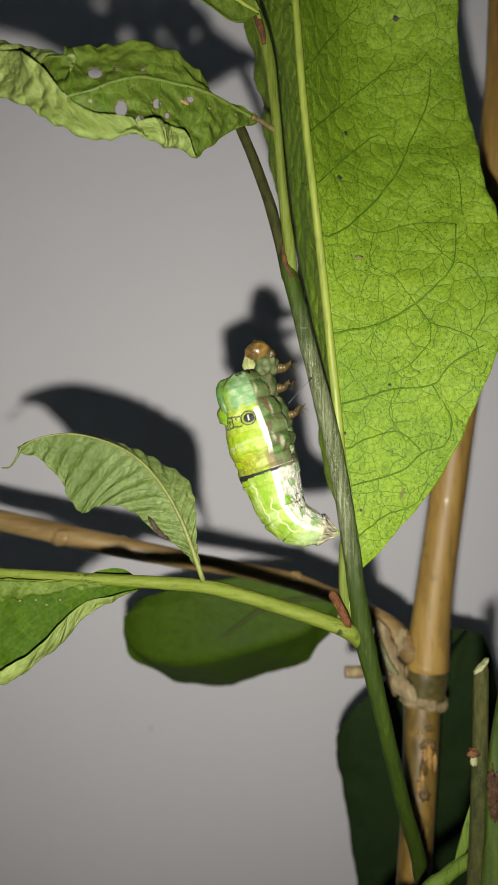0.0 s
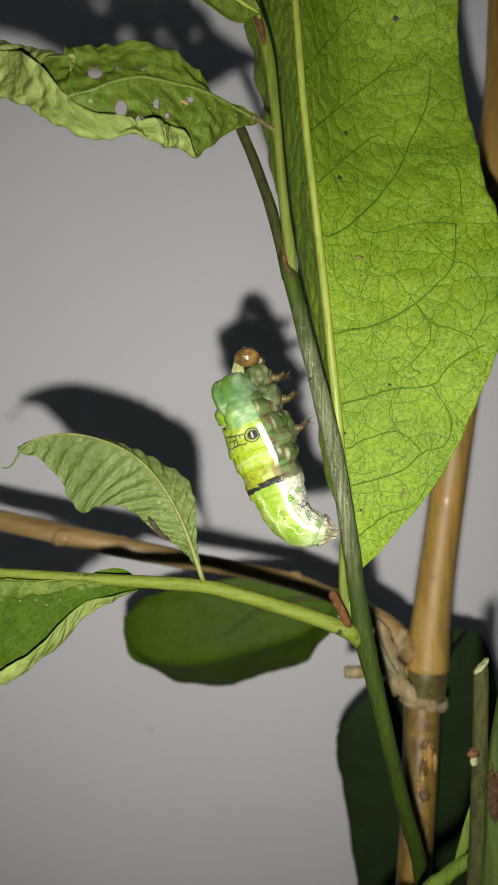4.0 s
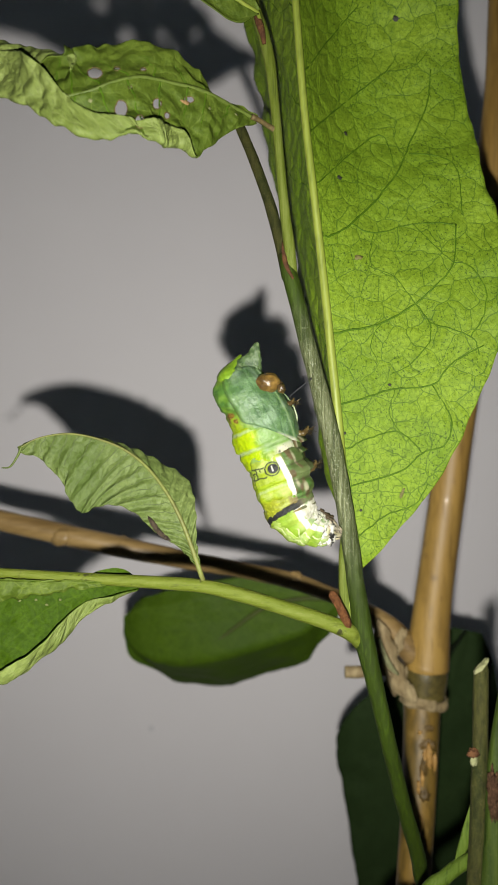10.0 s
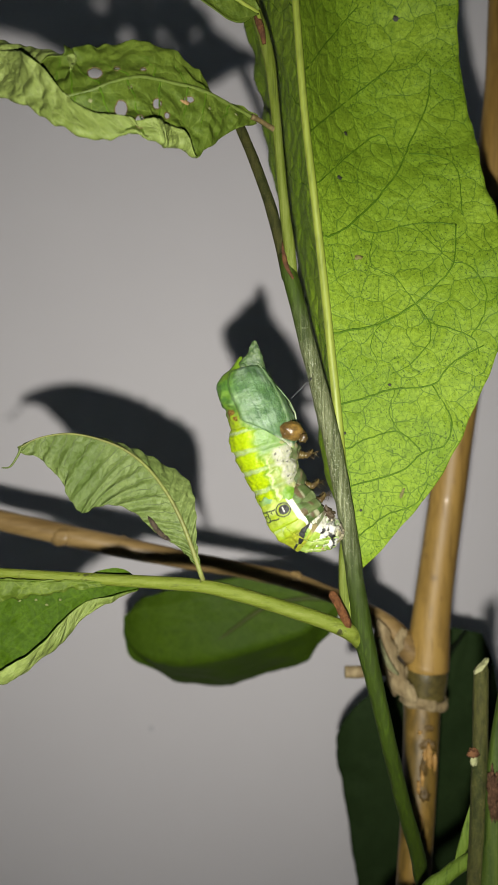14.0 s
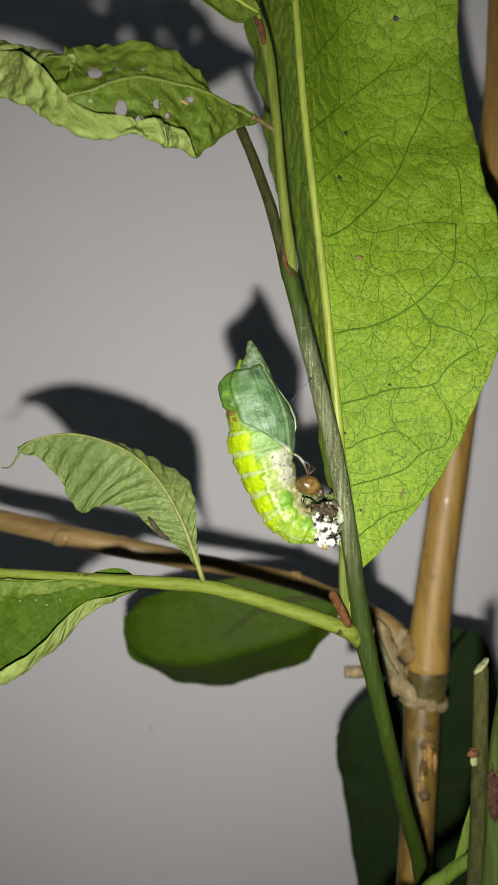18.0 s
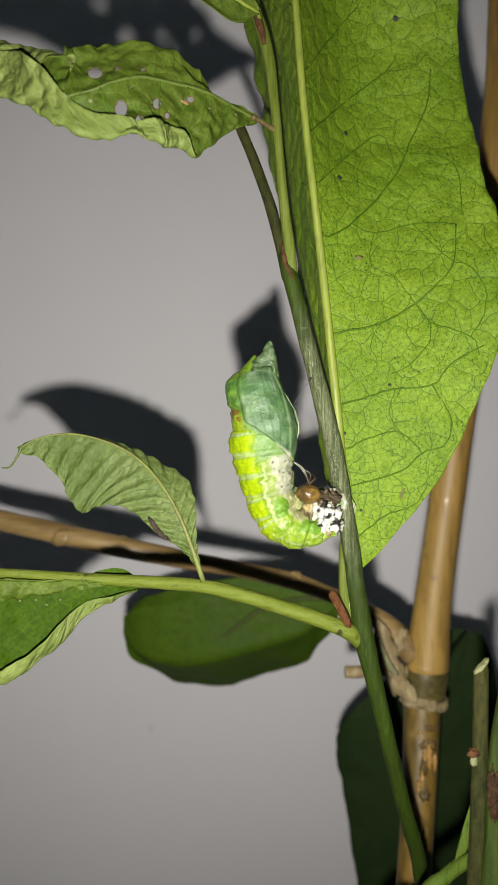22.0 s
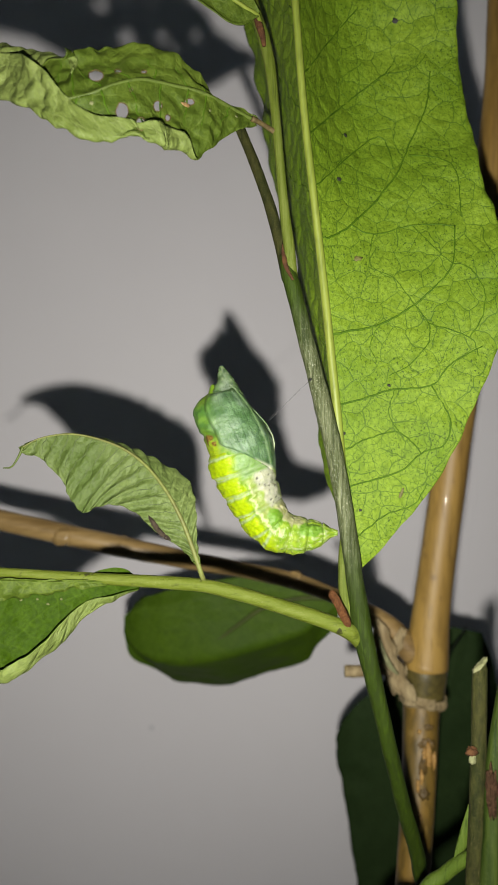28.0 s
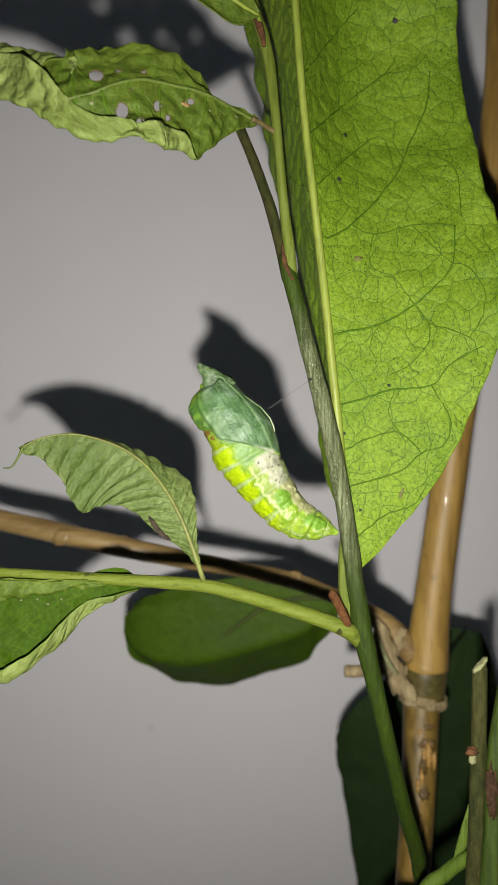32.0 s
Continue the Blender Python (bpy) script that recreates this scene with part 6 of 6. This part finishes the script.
def slim(t):
    """How far back and belly are drawn in before the pupa swells, and the wing cases before they spread."""
    return 7e-4 * (1 - smoothstep(3.0, 8.0, t)), 8e-4 * (1 - smoothstep(6.0, 13.0, t)), 16e-4 * (1 - smoothstep(3.0, 10.5, t))


def plate_pose(spine, t, rest, angle, k):
    band, eye = sample(BAND, t)
    s = max(rest * band / 190, rest * 0.2) if rest < 190 else band + (rest - 190) * (eye - band) / 90 if rest < 290 else eye + (rest - 280) * max(0.3, eye / 280)
    rel = math.atan2(math.sin(angle), math.cos(angle))
    inward = girth(rest, rel) - girth(max(s, 24), rel)
    back, front, _ = slim(t)
    if rest > 296 and abs(rel) < 2.0:
        inward += 18 * smoothstep(3.0, 8.0, t)
    if 254 < rest < 296 and abs(rel) < 0.8:
        inward += 7 * smoothstep(3.0, 7.0, t)
    inward -= (5.0 if 0.8 < abs(rel) < 2.0 else 2.0) * front / 8e-4 * smoothstep(170, 220, s)
    draw = Vector((-back if abs(rel) < 0.8 else 0 if abs(rel) < 2.0 else front, 0, 0)) * smoothstep(150, 220, s)
    base = spine.frame_at(s) @ Matrix.Translation(draw) @ Matrix.Translation(Vector((math.cos(rel), math.sin(rel), 0)) * (-inward * 1e-4))
    # gathering into the heap at the tail
    rnd = random.Random(k * 7 + 1)
    start = 14.4 + rnd.uniform(0, 0.8)
    g = smoothstep(start, start + 2.2, t)
    if g <= 0:
        return base
    hx, hv = sample(HEAP, t)
    shown = rest < 190
    az, el = rnd.uniform(-1.9, 1.9), math.asin(rnd.uniform(-0.95, 0.95))
    n = Vector((math.sin(az) * math.cos(el), -math.cos(az) * math.cos(el), math.sin(el)))
    reach = rnd.uniform(0.8, 1.0) if shown else 0.15
    off = Vector((n.x * 11, n.y * 8 + 8, n.z * 24)) * (reach * 1e-4) + (Vector((0, 0, 0)) if shown else Vector((-16e-4, 16e-4, 0)))
    out = (n + Vector((rnd.uniform(-0.5, 0.5), rnd.uniform(-0.3, 0.3), rnd.uniform(-0.5, 0.5)))).normalized()
    turn = out.to_track_quat("X", "Z").to_matrix().to_4x4() @ Matrix.Rotation(rnd.uniform(-3, 3), 4, "X")
    if abs(rel) < 2.0:
        # the plates of back and flanks end up edge-on behind the stem
        turn = Matrix.Rotation(radians(-12), 4, "Y") @ Matrix(((1, 0, 0, 0), (0, 0, -1, 0), (0, 1, 0, 0), (0, 0, 0, 1)))
        off = Vector((rnd.uniform(39, 43), 44 + rest * 0.04, rnd.uniform(-6, 4))) * 1e-4
    face = Matrix.Rotation(-rel, 4, "Z")
    mid = Vector((math.cos(rel), math.sin(rel), 0)) * girth(rest, rel) * 1e-4
    heap = Matrix.Translation(flat((hx, hv)) + off) @ turn @ face @ Matrix.Translation(-mid)
    q = base.to_quaternion().slerp(heap.to_quaternion(), g)
    c = (base @ mid).lerp(heap @ mid, g)
    return Matrix.Translation(c) @ q.to_matrix().to_4x4() @ Matrix.Translation(-mid)


CAP_REST = Matrix(((0, 0, -1, 0), (0, -1, 0, 0), (-1, 0, 0, 0), (0, 0, 0, 1)))


def motions():
    base = Matrix.Translation(Vector((TAIL.x, 0, TAIL.z - Z0)))
    home = base.inverted()
    slow = [x * 0.5 for x in range(48)]
    quick = [24 + i / 30 for i in range(241)]
    times = slow + quick
    spines = {t: Spine(t) for t in times}
    for ob, s in PIECES:
        walk(ob, [(t, home @ spines[t].frame_at(s)) for t in times])
    walk(thorax, [(t, home @ spines[t].thorax() @ Matrix.Translation((-slim(t)[0], 0, 0))) for t in times])
    for ob, side in zip(WINGS, (1, -1)):
        walk(ob, [(t, home @ spines[t].thorax() @ Matrix.Translation((slim(t)[2], -side * slim(t)[2], 0))) for t in times])
    walk(head, [(t, home @ spines[t].head()) for t in times])
    early = [t for t in times if t <= 25.2] + [32.0]
    spines[32.0] = Spine(32.0)
    calm = spines[min(times, key=lambda x: abs(x - 24.8))]
    for ob, rest, angle, k in PLATES:
        walk(ob, [(t, home @ skin_pose(ob, plate_pose(spines[t] if t < 24.8 else calm, min(t, 24.8), rest, angle, k), t)) for t in early])
    for i, ob in enumerate(LEGS):
        rows = []
        for t in early:
            x = sample(LEG_WAYS[i], t)
            tilt = (10, 4, -6)[i] + 30 * smoothstep(12, 18, t)
            m = Matrix.Translation(flat(x) + Vector((-4e-4, 62e-4, -6e-4)) * smoothstep(14, 17.0, t)) @ Matrix.Rotation(radians(180 + tilt), 4, "Y") @ Matrix.Rotation(radians(180), 4, "X")
            rows.append((t, home @ skin_pose(ob, m, t)))
        walk(ob, rows)
    for ob, off, q in CRUMPLES:
        rows = []
        for t in early:
            out = smoothstep(1.0 + q * 0.3, 16.0, t)
            p = spines[t].at(34)[0] if t < 24.8 else calm.at(34)[0]
            m = Matrix.Translation((p + off * 0.25).lerp(flat(sample(HEAP, t)) + off, out)) @ Matrix.Rotation(0.5 * out + q, 4, "Y")
            rows.append((t, home @ skin_pose(ob, m, t)))
        walk(ob, rows)
    rows = []
    for t in early:
        x = sample(CAP_WAY, t)
        m = Matrix.Translation(flat(x[:2]) + Vector((0, -0.0012 - 0.0024 * smoothstep(6, 9, t) * (1 - smoothstep(15, 17, t)), 0))) @ Matrix.Rotation(radians(x[2] * 0.3 - 12), 4, "Y") @ CAP_REST
        rows.append((t, home @ skin_pose(capsule, m, t)))
    walk(capsule, rows)
    rows = []
    for t in early:
        out = smoothstep(14.8, 17.0, t)
        p = (spines[t] if t < 24.8 else calm).at(60)[0]
        m = Matrix.Translation(p.lerp(flat(sample(CAP_WAY, t)[:2]) + Vector((0, -0.0004, 0.0012)), out))
        rows.append((t, home @ skin_pose(wisps, m, t)))
    walk(wisps, rows)
    rows = []
    knot = girdle.location
    for t in times:
        m = ROOT @ spines[t].thorax()
        goal = m @ Vector((-46e-4, -26e-4, -6e-4)) if spines[t].roll > -40 else m @ Vector((-60e-4, 0, 0))
        rows.append((t, Matrix.Translation(knot) @ (goal - knot).to_track_quat("Z", "Y").to_matrix().to_4x4()))
    walk(girdle, rows)


motions()
